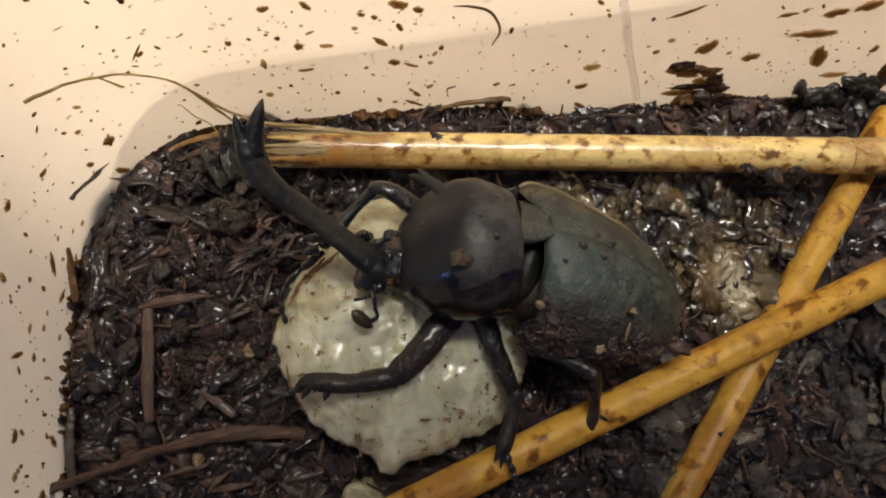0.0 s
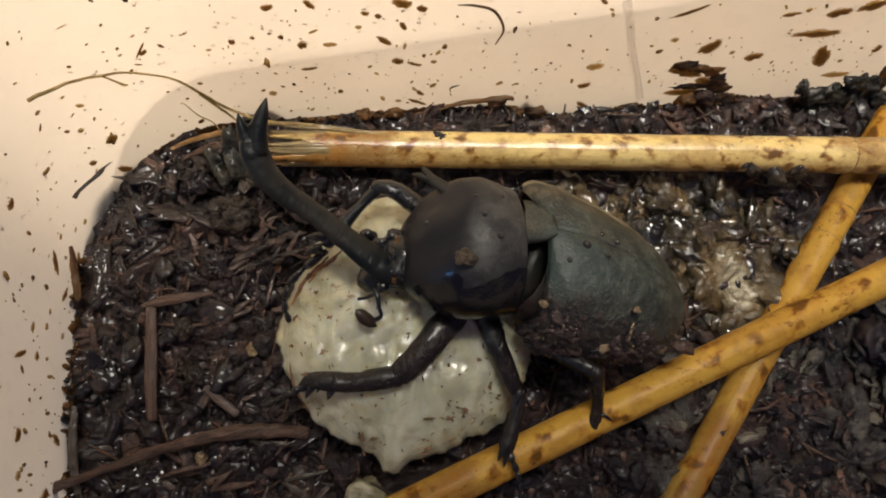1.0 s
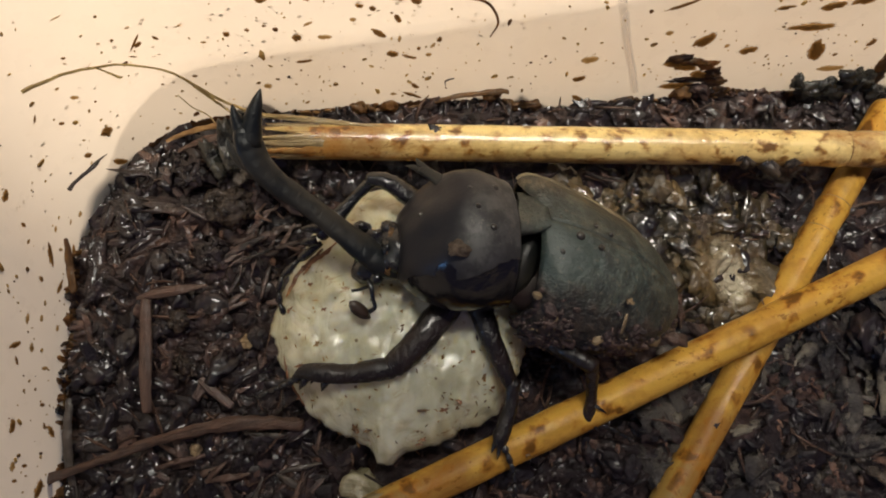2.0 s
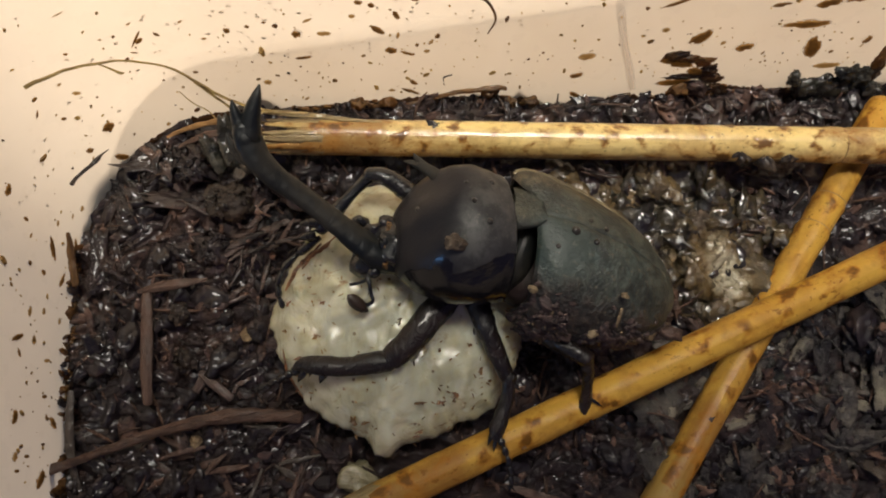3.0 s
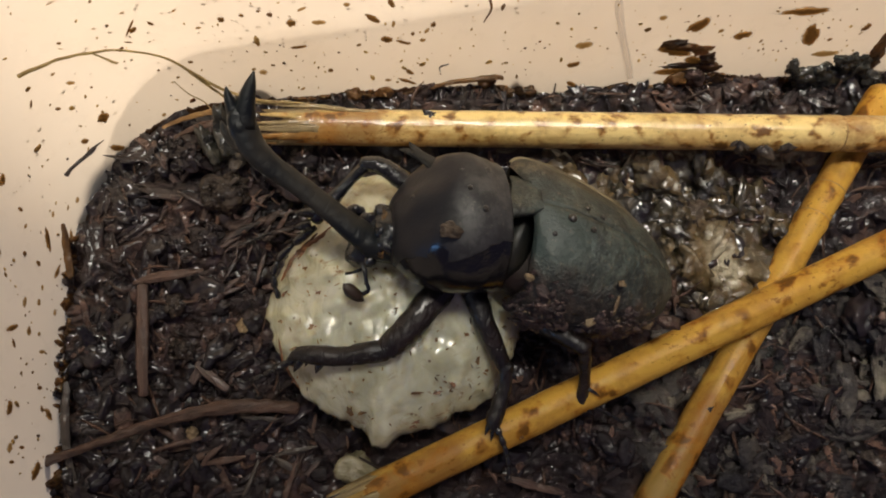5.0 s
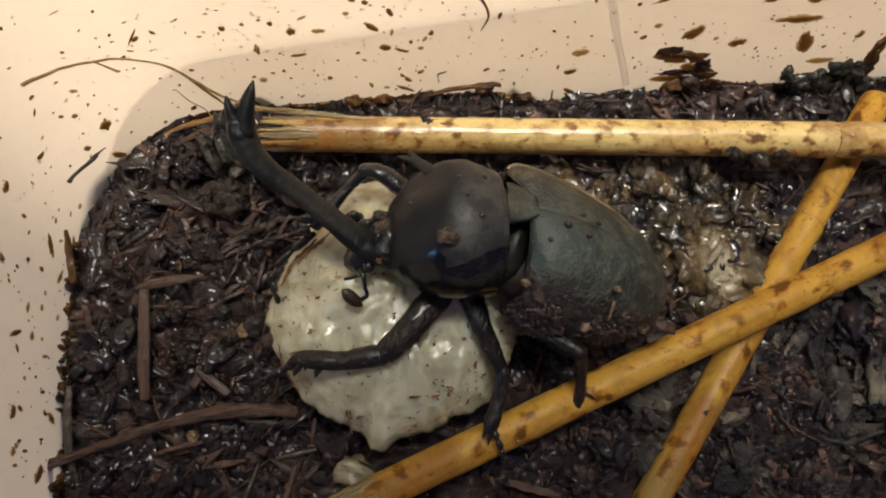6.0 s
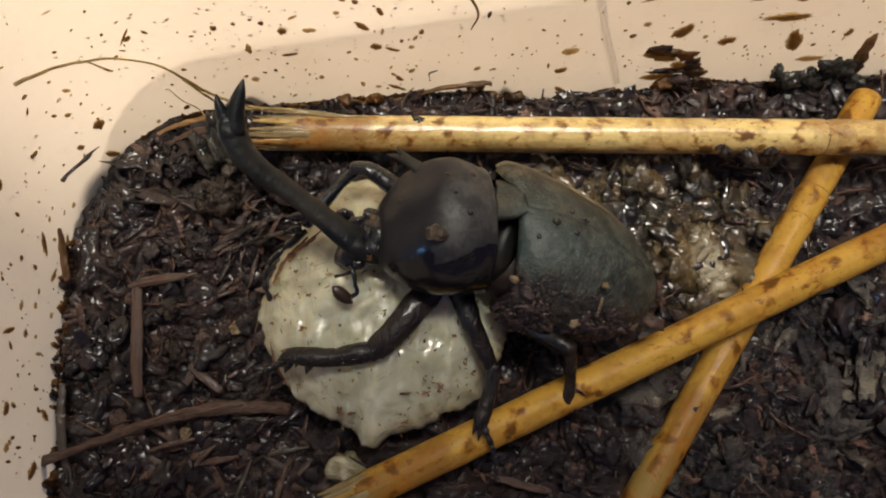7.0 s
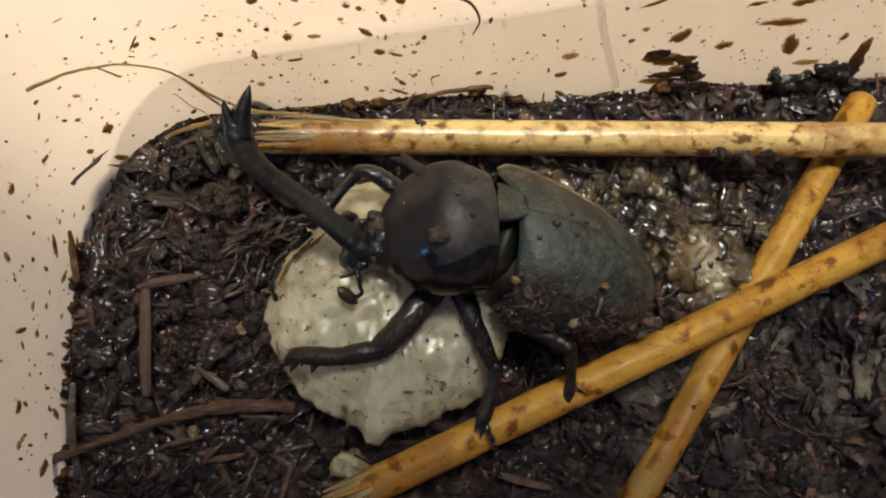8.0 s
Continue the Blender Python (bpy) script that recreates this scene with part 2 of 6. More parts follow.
def make_elytra():
    """Matt shell under a brownish film of dust, grained and scuffed."""
    m = Nodes("dusty_elytra")
    film = m.ramp(m.noise(75, 5, 0.65), (0.38, 0.0), (0.62, 1.0))
    grain = m.ramp(m.noise(900, 4, 0.7), (0.42, 0.0), (0.62, 1.0))
    col = m.mix(film, (0.070, 0.094, 0.080), (0.082, 0.074, 0.048))
    # grazing sheen of the far edge, painted in as olive-brown
    far = m.ramp(m.math("ADD", m.math("MULTIPLY", m.along(0, -1.0, 0), 0.1), m.math("MULTIPLY", m.noise(120, 4), 0.5)), (0.72, 0.0), (1.05, 1.0))
    col = m.mix(far, col, (0.12, 0.092, 0.05))
    col = m.mix(m.math("MULTIPLY", grain, 0.6), col, (0.014, 0.013, 0.010))
    mud = m.ramp(m.math("ADD", m.math("MULTIPLY", m.along(-0.02, 1.0, -0.5), 0.07), m.math("MULTIPLY", m.noise(260, 6, 0.7), 0.9)), (0.62, 0.0), (0.86, 1.0))
    clot = m.noise(520, 4, 0.65)
    col = m.mix(m.math("MULTIPLY", mud, 0.85), col, m.ramp(clot, (0.38, (0.010, 0.008, 0.008)), (0.66, (0.095, 0.062, 0.044))))
    pits = m.ramp(m.cells(420), (0.1, 1.0), (0.2, 0.0))
    col = m.mix(m.math("MULTIPLY", pits, m.ramp(m.noise(200, 2), (0.5, 0.0), (0.58, 0.8))), col, (0.012, 0.011, 0.009))
    mottle = m.ramp(m.noise(300, 6, 0.75, None, 0.5), (0.44, 1.0), (0.56, 0.0))
    col = m.mix(m.math("MULTIPLY", mottle, 0.65), col, (0.012, 0.012, 0.010))
    scuff = m.ramp(m.noise(1100, 4, 0.65), (0.60, 0.0), (0.66, 1.0))
    col = m.mix(m.math("MULTIPLY", scuff, 0.5), col, (0.17, 0.135, 0.085))
    # greenish sheen near the shoulder, painted in as colour; relief is flatter there
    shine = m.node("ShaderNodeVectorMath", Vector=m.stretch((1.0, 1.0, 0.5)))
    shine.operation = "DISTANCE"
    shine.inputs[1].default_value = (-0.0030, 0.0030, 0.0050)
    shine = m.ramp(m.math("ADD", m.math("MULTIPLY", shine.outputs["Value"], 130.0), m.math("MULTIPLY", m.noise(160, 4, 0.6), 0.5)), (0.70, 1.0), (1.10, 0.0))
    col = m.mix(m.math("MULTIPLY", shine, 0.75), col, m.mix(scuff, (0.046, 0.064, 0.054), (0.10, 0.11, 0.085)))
    m.set(Base_Color=col, Roughness=m.mix(shine, m.mix(film, (0.36, 0.36, 0.36), (0.62, 0.62, 0.62)), (0.46, 0.46, 0.46)))
    h = m.math("ADD", m.math("ADD", m.math("MULTIPLY", m.noise(1700, 3, 0.6), 0.7), m.math("MULTIPLY", m.noise(500, 4, 0.7), 0.8)), m.math("ADD", m.math("MULTIPLY", film, 0.6), m.math("MULTIPLY", m.math("MULTIPLY", mud, clot), 1.6)))
    h = m.math("MULTIPLY", h, m.math("SUBTRACT", 1.0, m.math("MULTIPLY", shine, 0.5)))
    return m.bump(h, 0.75, 0.0006).mat


def make_jelly():
    """Milky, half-clear jelly, smeared brown in places."""
    m = Nodes("white_beetle_jelly")
    cloud = m.noise(70, 4, 0.5)
    veil = m.math("ADD", m.math("MULTIPLY", cloud, 0.6), m.math("MULTIPLY", m.noise(260, 4, 0.6, None, 0.7), 0.4))
    col = m.mix(m.ramp(veil, (0.40, 0.0), (0.66, 1.0)), (0.585, 0.572, 0.43), (0.36, 0.34, 0.21))
    smear = m.ramp(m.noise(130, 5, 0.65), (0.58, 0.0), (0.72, 1.0))
    col = m.mix(m.math("MULTIPLY", smear, 0.45), col, (0.36, 0.24, 0.10))
    smut = m.ramp(m.noise(420, 5, 0.7, None, 0.6), (0.575, 0.0), (0.68, 1.0))
    col = m.mix(m.math("MULTIPLY", smut, m.ramp(m.noise(90, 2), (0.43, 0.0), (0.56, 0.8))), col, (0.20, 0.085, 0.025))
    specks = m.ramp(m.cells(520), (0.10, 1.0), (0.17, 0.0))
    col = m.mix(m.math("MULTIPLY", specks, m.ramp(m.noise(230, 2), (0.54, 0.0), (0.60, 0.8))), col, (0.10, 0.05, 0.02))
    m.set(Base_Color=col, Roughness=m.ramp(m.noise(200, 3), (0.3, 0.14), (0.7, 0.30)), Subsurface_Weight=0.75, Subsurface_Scale=0.005, Coat_Weight=1.0, Coat_Roughness=0.035)
    m.bsdf.inputs["Subsurface Radius"].default_value = (1.0, 0.85, 0.55)
    crease = m.math("ABSOLUTE", m.math("SUBTRACT", m.noise(210, 3, 0.5, m.stretch((1.0, 0.4, 1.0)), 1.4), 0.5))
    m.wet(m.math("ADD", m.math("MULTIPLY", crease, 3.4), m.math("ADD", m.math("MULTIPLY", m.noise(280, 2), 0.25), m.math("MULTIPLY", m.noise(900, 2), 0.12))), 0.9, 0.00055)
    fold = m.math("ABSOLUTE", m.math("SUBTRACT", m.noise(190, 3, 0.45, m.stretch((1.0, 0.55, 1.0)), 0.8), 0.5))
    return m.bump(m.math("ADD", m.math("MULTIPLY", fold, 1.5), m.noise(260, 2, 0.3)), 0.42, 0.0014).mat


def make_plain(name, a, b, scale, rough):
    m = Nodes(name)
    m.set(Base_Color=m.mix(m.noise(scale, 4), a, b), Roughness=rough)
    return m.bump(m.noise(scale * 12, 3), 0.1, 0.001).mat


PLASTIC = make_plastic()
SKIN = make_skin("milky_outer_skin", 0.18)
# denser shell that stands in for a shadow cast on the wall
SHADE_BAND = make_skin("shade_band_shell", 0.5)
SOIL = make_soil("wet_humus", (0.0044, 0.0032, 0.0051), (0.0159, 0.0092, 0.0107), (0.150, 0.082, 0.057), (0.42, 0.75), 0.9)
BITS = make_soil("wet_leaf_crumbs", (0.0059, 0.0039, 0.0056), (0.0238, 0.0137, 0.0146), (0.24, 0.132, 0.090), (0.40, 0.72), 0.9)
BARK = make_soil("wet_bark", (0.0067, 0.0044, 0.0055), (0.0276, 0.0155, 0.0144), (0.21, 0.115, 0.076), (0.40, 0.70), 0.8)
PALE_BARK = make_wood_bits("rose_bark", (0.012, 0.0075, 0.0072), (0.135, 0.082, 0.064), (0.45, 0.75), 0.5, 1.0)
SLATE = make_soil("slate_leaf", (0.006, 0.006, 0.005), (0.017, 0.017, 0.012), (0.060, 0.056, 0.038), (0.22, 0.5), 1.0)
BROWN_BITS = make_soil("brown_leaf_mat", (0.010, 0.007, 0.006), (0.05, 0.034, 0.024), (0.17, 0.11, 0.07), (0.25, 0.6), 0.7)
WOOD = make_wood_bits("soaked_wood", (0.018, 0.010, 0.007), (0.12, 0.06, 0.036))
PINK_WOOD = make_wood_bits("rose_brown_wood", (0.028, 0.016, 0.012), (0.135, 0.075, 0.052))
GREY_WOOD = make_wood_bits("grey_wet_wood", (0.016, 0.013, 0.011), (0.09, 0.068, 0.052), (0.3, 0.7), 0.3)
PALE_WOOD = make_wood_bits("pale_wood", (0.12, 0.075, 0.035), (0.36, 0.26, 0.14))
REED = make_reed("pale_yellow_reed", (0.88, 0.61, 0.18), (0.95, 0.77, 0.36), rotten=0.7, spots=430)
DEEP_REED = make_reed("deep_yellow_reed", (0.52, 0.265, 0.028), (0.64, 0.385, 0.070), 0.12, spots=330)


def make_water():
    m = Nodes("clear_water")
    m.set(Base_Color=(0.95, 0.93, 0.9), Roughness=0.03, IOR=1.33, Transmission_Weight=1.0)
    return m.mat


WATER = make_water()
RING = make_wood_bits("brown_ring", (0.12, 0.055, 0.018), (0.4, 0.22, 0.07))
REED_FIBRE = make_wood_bits("torn_reed_fibre", (0.040, 0.026, 0.010), (0.44, 0.32, 0.135), (0.3, 0.5), 0.8)
FLECK = make_wood_bits("wet_soil_fleck", (0.022, 0.011, 0.006), (0.25, 0.125, 0.035), (0.25, 0.55), 0.5, 0.8, 0.32)
FILM_DIRT = make_wood_bits("thin_tan_dirt", (0.24, 0.13, 0.045), (0.50, 0.34, 0.15), (0.4, 0.7), 0.1, 0.5, 0.5)
PRONOTUM = make_pronotum()
ELYTRA = make_elytra()
MARGIN = make_chitin("tan_margin", (0.09, 0.075, 0.045), (0.27, 0.21, 0.115), 0.3, 0.9, 0.4, 0.3)
LEG = make_chitin("leg_chitin", (0.006, 0.0048, 0.005), (0.030, 0.016, 0.011), 0.26, 0.8, 0.8, 0.25)
BLACK = make_chitin("black_chitin", (0.005, 0.006, 0.007), (0.026, 0.016, 0.012), 0.15, 0.4, 0.6, 0.6)
HORN = make_chitin("matt_horn", (0.004, 0.006, 0.007), (0.034, 0.029, 0.021), 0.34, 0.9, 0.22, 0.03)
ABDOMEN = make_chitin("brown_abdomen", (0.018, 0.010, 0.007), (0.05, 0.03, 0.02), 0.4, 0.6, 0.2, 0.1)
CLUB = make_chitin("brown_club", (0.030, 0.017, 0.009), (0.07, 0.042, 0.022), 0.3, 0.5, 0.1, 0.3)
RUST = make_wood_bits("rust_hair", (0.22, 0.09, 0.02), (0.5, 0.27, 0.08))
DARK_MUD = make_wood_bits("dark_red_mud", (0.012, 0.008, 0.007), (0.135, 0.083, 0.066), (0.45, 0.85), 0.15, 1.0)
MUD = make_wood_bits("brown_mud", (0.016, 0.011, 0.008), (0.12, 0.08, 0.048), (0.45, 0.85), 0.15, 1.0)
BEAD = make_chitin("dark_bead", (0.035, 0.03, 0.024), (0.07, 0.055, 0.04), 0.25, 0.4, 0.1, 0.4)
JELLY = make_jelly()
DULL_JELLY = make_wood_bits("dull_jelly", (0.13, 0.11, 0.065), (0.36, 0.32, 0.20), (0.2, 0.4), 0.7, 0.4)
TABLE = make_plain("table_wood", (0.32, 0.20, 0.11), (0.22, 0.13, 0.07), 14, 0.45)



# ---------------------------------------------------------------- mesh tools (millimetres)
class Shape:
    """Vertices and faces, in millimetres."""

    def __init__(self):
        self.v, self.f = [], []

    def add(self, verts, faces):
        k = len(self.v)
        self.v.extend(tuple(p) for p in verts)
        self.f.extend(tuple(i + k for i in face) for face in faces)
        return self

    def mesh(self, name, material, smooth=True):
        me = bpy.data.meshes.new(name)
        me.from_pydata([(x * MM, y * MM, z * MM) for x, y, z in self.v], [], self.f)
        me.materials.append(material)
        if smooth:
            me.shade_smooth()
        me.update()
        return me


def thing(name, label, category, group="", kind="", at=None):
    ob = new(name)
    ob.empty_display_size = 0.01
    if at is not None:
        ob.matrix_world = at
    return tagged(ob, label, category, group, kind)


def part(name, shape, material, parent=None, label="", smooth=True):
    ob = new(name, shape.mesh(name, material, smooth) if isinstance(shape, Shape) else shape)
    ob.parent = parent
    return tagged(ob, label)


def solid(name, shape, material, label, category, group="", kind="", smooth=True):
    return tagged(new(name, shape.mesh(name, material, smooth)), label, category, group, kind)


def wobble(p, scale, amount):
    q = Vector(p) * scale
    return Vector(p) + noise.noise_vector(q) * amount


def smooth_path(points, count):
    """Catmull-Rom through (x, y, z, r) rows."""
    p = [Vector(q) for q in points]
    p = [p[0] * 2 - p[1]] + p + [p[-1] * 2 - p[-2]]
    out = []
    spans = len(p) - 3
    for k in range(count):
        s = k / (count - 1) * spans
        i = min(int(s), spans - 1)
        u = s - i
        a, b, c, d = p[i:i + 4]
        out.append(0.5 * ((2 * b) + (c - a) * u + (2 * a - 5 * b + 4 * c - d) * u * u + (3 * b - a - 3 * c + d) * u ** 3))
    return out


def sweep(points, count=16, sides=10, flat=1.0, up=(0, 0, 1), rough=0.0, grain=1.0, shape=None, blunt=False):
    """A tube through rows (x, y, z, radius); flat squeezes it along the up side."""
    shape = shape or Shape()
    path = smooth_path([Vector((*q,)) for q in points], count)
    verts, faces = [], []
    up = Vector(up)
    if blunt:
        first = (path[0] - path[1]).to_3d().normalized()
        last = (path[-1] - path[-2]).to_3d().normalized()
        a, b = path[0], path[-1]
        caps = ((0.25, 0.86), (0.45, 0.55), (0.52, 0.2))
        path = [Vector((*(a.to_3d() + first * (a[3] * d)), a[3] * k)) for d, k in reversed(caps)] + path + [Vector((*(b.to_3d() + last * (b[3] * d)), b[3] * k)) for d, k in caps]
        count += 6
    for k, q in enumerate(path):
        c = Vector(q[:3])
        ahead = Vector(path[min(k + 1, count - 1)][:3]) - Vector(path[max(k - 1, 0)][:3])
        ahead.normalize()
        side = ahead.cross(up)
        if side.length < 1e-4:
            side = ahead.orthogonal()
        side.normalize()
        over = side.cross(ahead)
        r = max(q[3], 0.02)
        for j in range(sides):
            a = 2 * math.pi * j / sides
            p = c + side * (math.cos(a) * r) + over * (math.sin(a) * r * flat)
            if rough:
                p = wobble(p, grain, rough * r)
            verts.append(p)
    for k in range(count - 1):
        for j in range(sides):
            n = (j + 1) % sides
            faces.append((k * sides + j, k * sides + n, (k + 1) * sides + n, (k + 1) * sides + j))
    faces.append(tuple(reversed(range(sides))))
    faces.append(tuple((count - 1) * sides + j for j in range(sides)))
    return shape.add(verts, faces)


def ball(centre, radii, rows=8, sides=12, rough=0.0, grain=0.5, turn=None, shape=None):
    """A lump: an uneven ellipsoid."""
    shape = shape or Shape()
    centre = Vector(centre)
    verts = []
    for i in range(rows + 1):
        a = math.pi * i / rows
        for j in range(sides):
            b = 2 * math.pi * j / sides
            d = Vector((math.sin(a) * math.cos(b), math.sin(a) * math.sin(b), math.cos(a)))
            k = 1 + rough * noise.noise((d + centre * 0.37) * (1 / grain))
            p = Vector((d.x * radii[0], d.y * radii[1], d.z * radii[2])) * k
            verts.append(centre + (turn @ p if turn else p))
    faces = [(i * sides + j, (i + 1) * sides + j, (i + 1) * sides + (j + 1) % sides, i * sides + (j + 1) % sides) for i in range(rows) for j in range(sides)]
    return shape.add(verts, faces)


def flake(centre, length, width, thick, turn, bend, rng, shape=None, sides=7):
    """A thin, bent, ragged piece of bark or leaf."""
    shape = shape or Shape()
    ring = []
    for j in range(sides):
        a = 2 * math.pi * (j + rng.uniform(-0.25, 0.25)) / sides
        k = rng.uniform(0.72, 1.12)
        ring.append((math.cos(a) * length * 0.5 * k, math.sin(a) * width * 0.5 * k))
    verts = []
    for s in (1, -1):
        for x, y in ring:
            verts.append((x, y, s * thick * 0.5 - bend * (x / length * 2) ** 2 + rng.uniform(-0.1, 0.1) * thick))
        verts.append((0, 0, s * thick * 0.6))
    n = sides
    faces = [(j, (j + 1) % n, n) for j in range(n)]
    faces += [(n + 1 + (j + 1) % n, n + 1 + j, 2 * n + 1) for j in range(n)]
    faces += [(j, n + 1 + j, n + 1 + (j + 1) % n, (j + 1) % n) for j in range(n)]
    c = Vector(centre)
    return shape.add([c + turn @ Vector(p) for p in verts], faces)


def random_turn(rng, lean):
    return Euler((rng.gauss(0, lean), rng.gauss(0, lean), rng.uniform(0, 6.283))).to_matrix()


def box(a, b, shape=None):
    shape = shape or Shape()
    (x0, y0, z0), (x1, y1, z1) = a, b
    v = [(x, y, z) for z in (z0, z1) for x, y in ((x0, y0), (x1, y0), (x1, y1), (x0, y1))]
    return shape.add(v, [(3, 2, 1, 0), (4, 5, 6, 7), (0, 1, 5, 4), (1, 2, 6, 5), (2, 3, 7, 6), (3, 0, 4, 7)])


# ---------------------------------------------------------------- the table under the tub
def build_table():
    table = thing("table", "plain brown wooden table under the tub", "table")
    part("tabletop", box((-330, -330, -58), (480, 300, -34)), TABLE, table, smooth=False)
    for x in (-300, 450):
        for y in (-300, 270):
            part("leg", box((x - 25, y - 25, -760), (x + 25, y + 25, -58)), TABLE, table, smooth=False)


def build_floor():
    solid("floor", box((-1600, -1600, -800), (1700, 1600, -760)), TABLE, "plain brown wooden floor under the table", "floor", kind="structure", smooth=False)


build_table()
build_floor()

# ---------------------------------------------------------------- the tub
YAW = radians(5.0)
CORNER = Vector((-57.5, 44.0))
ALONG = Vector((math.cos(YAW), math.sin(YAW)))
DOWN = Vector((math.sin(YAW), -math.cos(YAW)))
SIZE_U, SIZE_V, RADIUS = 262.0, 178.0, 27.0


def rim_line(s):
    """The tub's outline at the height of the soil: a place and its outward side, s from 0 (bottom of the left wall) in millimetres,
    up the left wall, round the corner and along the far wall."""
    r, q = RADIUS, math.pi / 2 * RADIUS
    legs = [(SIZE_V - 2 * r), q, (SIZE_U - 2 * r), q, (SIZE_V - 2 * r), q, (SIZE_U - 2 * r), q]
    corners = [(r, r), (SIZE_U - r, r), (SIZE_U - r, SIZE_V - r), (r, SIZE_V - r)]
    s = s % sum(legs)
    k = 0
    while s > legs[k]:
        s -= legs[k]
        k += 1
    if k == 0:
        u, v, nu, nv = 0, SIZE_V - r - s, -1, 0
    elif k == 2:
        u, v, nu, nv = r + s, 0, 0, -1
    elif k == 4:
        u, v, nu, nv = SIZE_U, r + s, 1, 0
    elif k == 6:
        u, v, nu, nv = SIZE_U - r - s, SIZE_V, 0, 1
    else:
        cu, cv = corners[k // 2]
        a = s / r
        nu, nv = [(-math.cos(a), -math.sin(a)), (math.sin(a), -math.cos(a)), (math.cos(a), math.sin(a)), (-math.sin(a), math.cos(a))][k // 2]
        u, v = cu + r * nu, cv + r * nv
    return CORNER + ALONG * u + DOWN * v, ALONG * nu + DOWN * nv


PERIMETER = 2 * (SIZE_U + SIZE_V) - 8 * RADIUS + 2 * math.pi * RADIUS


def shade_edge(p):
    """Upper edge of the shade added to the tub's wall: it climbs towards the far wall."""
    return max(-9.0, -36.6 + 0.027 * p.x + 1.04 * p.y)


def wall_at(s, z):
    """A place on the inner face of the tub's wall."""
    p, n = rim_line(s)
    far = max(0.0, n.y)
    draft = 0.14 + 0.17 * far
    # slight step put into the wall along the edge of the added shade
    shade_line = shade_edge(p)
    k = min(1.0, max(0.0, (z - shade_line + 0.8) / 1.6))
    k = k * k * (3 - 2 * k)
    out = draft * z + 0.5 * k
    if z < -8:
        out -= 0.02 * (z + 8) ** 2
    q = p + n * out
    return Vector((q.x, q.y, z))


def build_tub():
    tub = thing("plastic_tub", "cream plastic tub splashed with wet soil, on the table", "tub")
    ring = 220
    levels = [-34, -30, -24, -16, -8, -2] + [k * 0.8 for k in range(0, 26)] + [24, 30, 36, 42]
    s = Shape()
    verts, faces = [], []
    rows = []
    for z in levels:
        rows.append([wall_at(PERIMETER * j / ring, z) for j in range(ring)])
    top = [wall_at(PERIMETER * j / ring, 42) for j in range(ring)]
    flat = [rim_line(PERIMETER * j / ring)[1] for j in range(ring)]
    for d, z in ((1, 43.4), (6, 43.4), (7, 42), (6, 40.6), (3, 40)):
        rows.append([Vector((p.x + n.x * d, p.y + n.y * d, z)) for p, n in zip(top, flat)])
    for row in rows:
        verts.extend(row)
    for k in range(len(rows) - 1):
        for j in range(ring):
            n = (j + 1) % ring
            faces.append((k * ring + j, (k + 1) * ring + j, (k + 1) * ring + n, k * ring + n))
    s.add(verts, faces)
    part("wall", s, PLASTIC, tub)
    line = [rim_line(PERIMETER * j / ring)[1] for j in range(ring)]
    edge = [shade_edge(rim_line(PERIMETER * j / ring)[0]) for j in range(ring)]
    # unseen denser shell added outside the skin, dimming the wall below the shade's edge
    for name, material, heights in (("outer_skin", SKIN, [lambda e: 40, lambda e: 30, lambda e: e + 8, lambda e: e + 0.4]), ("foot", SHADE_BAND, [lambda e: e + 0.4, lambda e: e - 1.5, lambda e: -12, lambda e: -34])):
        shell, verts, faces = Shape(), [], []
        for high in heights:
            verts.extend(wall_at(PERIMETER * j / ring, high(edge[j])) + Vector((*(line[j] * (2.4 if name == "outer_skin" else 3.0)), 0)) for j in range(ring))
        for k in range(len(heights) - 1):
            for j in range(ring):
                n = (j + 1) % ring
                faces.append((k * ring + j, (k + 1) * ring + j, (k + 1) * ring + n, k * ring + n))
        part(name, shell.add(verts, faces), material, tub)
    seam = Shape()
    rows = []
    for a, z in ((229.5, 20.0), (231.1, 15.7), (233.2, 9.5), (235.9, 2.9), (237.7, -2.1)):
        p = wall_at(a, z)
        rows.append((p.x, p.y, p.z, 0.7))
    sweep(rows, 24, 12, 0.05, up=(0, -1, 0.3), shape=seam)
    part("mould_seam", seam, SKIN, tub)
    base = Shape()
    low = [wall_at(PERIMETER * j / ring, -31) for j in range(ring)]
    base.add([Vector((p.x, p.y, -31)) for p in low] + [Vector((p.x, p.y, -34)) for p in low], [tuple(reversed(range(ring))), tuple(range(ring, 2 * ring))])
    part("bottom", base, PLASTIC, tub, smooth=False)
    return tub


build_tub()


# ---------------------------------------------------------------- the soil
def sunk(x, y):
    """How far the bed has shrunk from the wall round the corner."""
    return (0.9 + 0.8 * max(0.0, min(1.0, (9 - x) / 14))) * max(0.0, min(1.0, (y - 3) / 16))


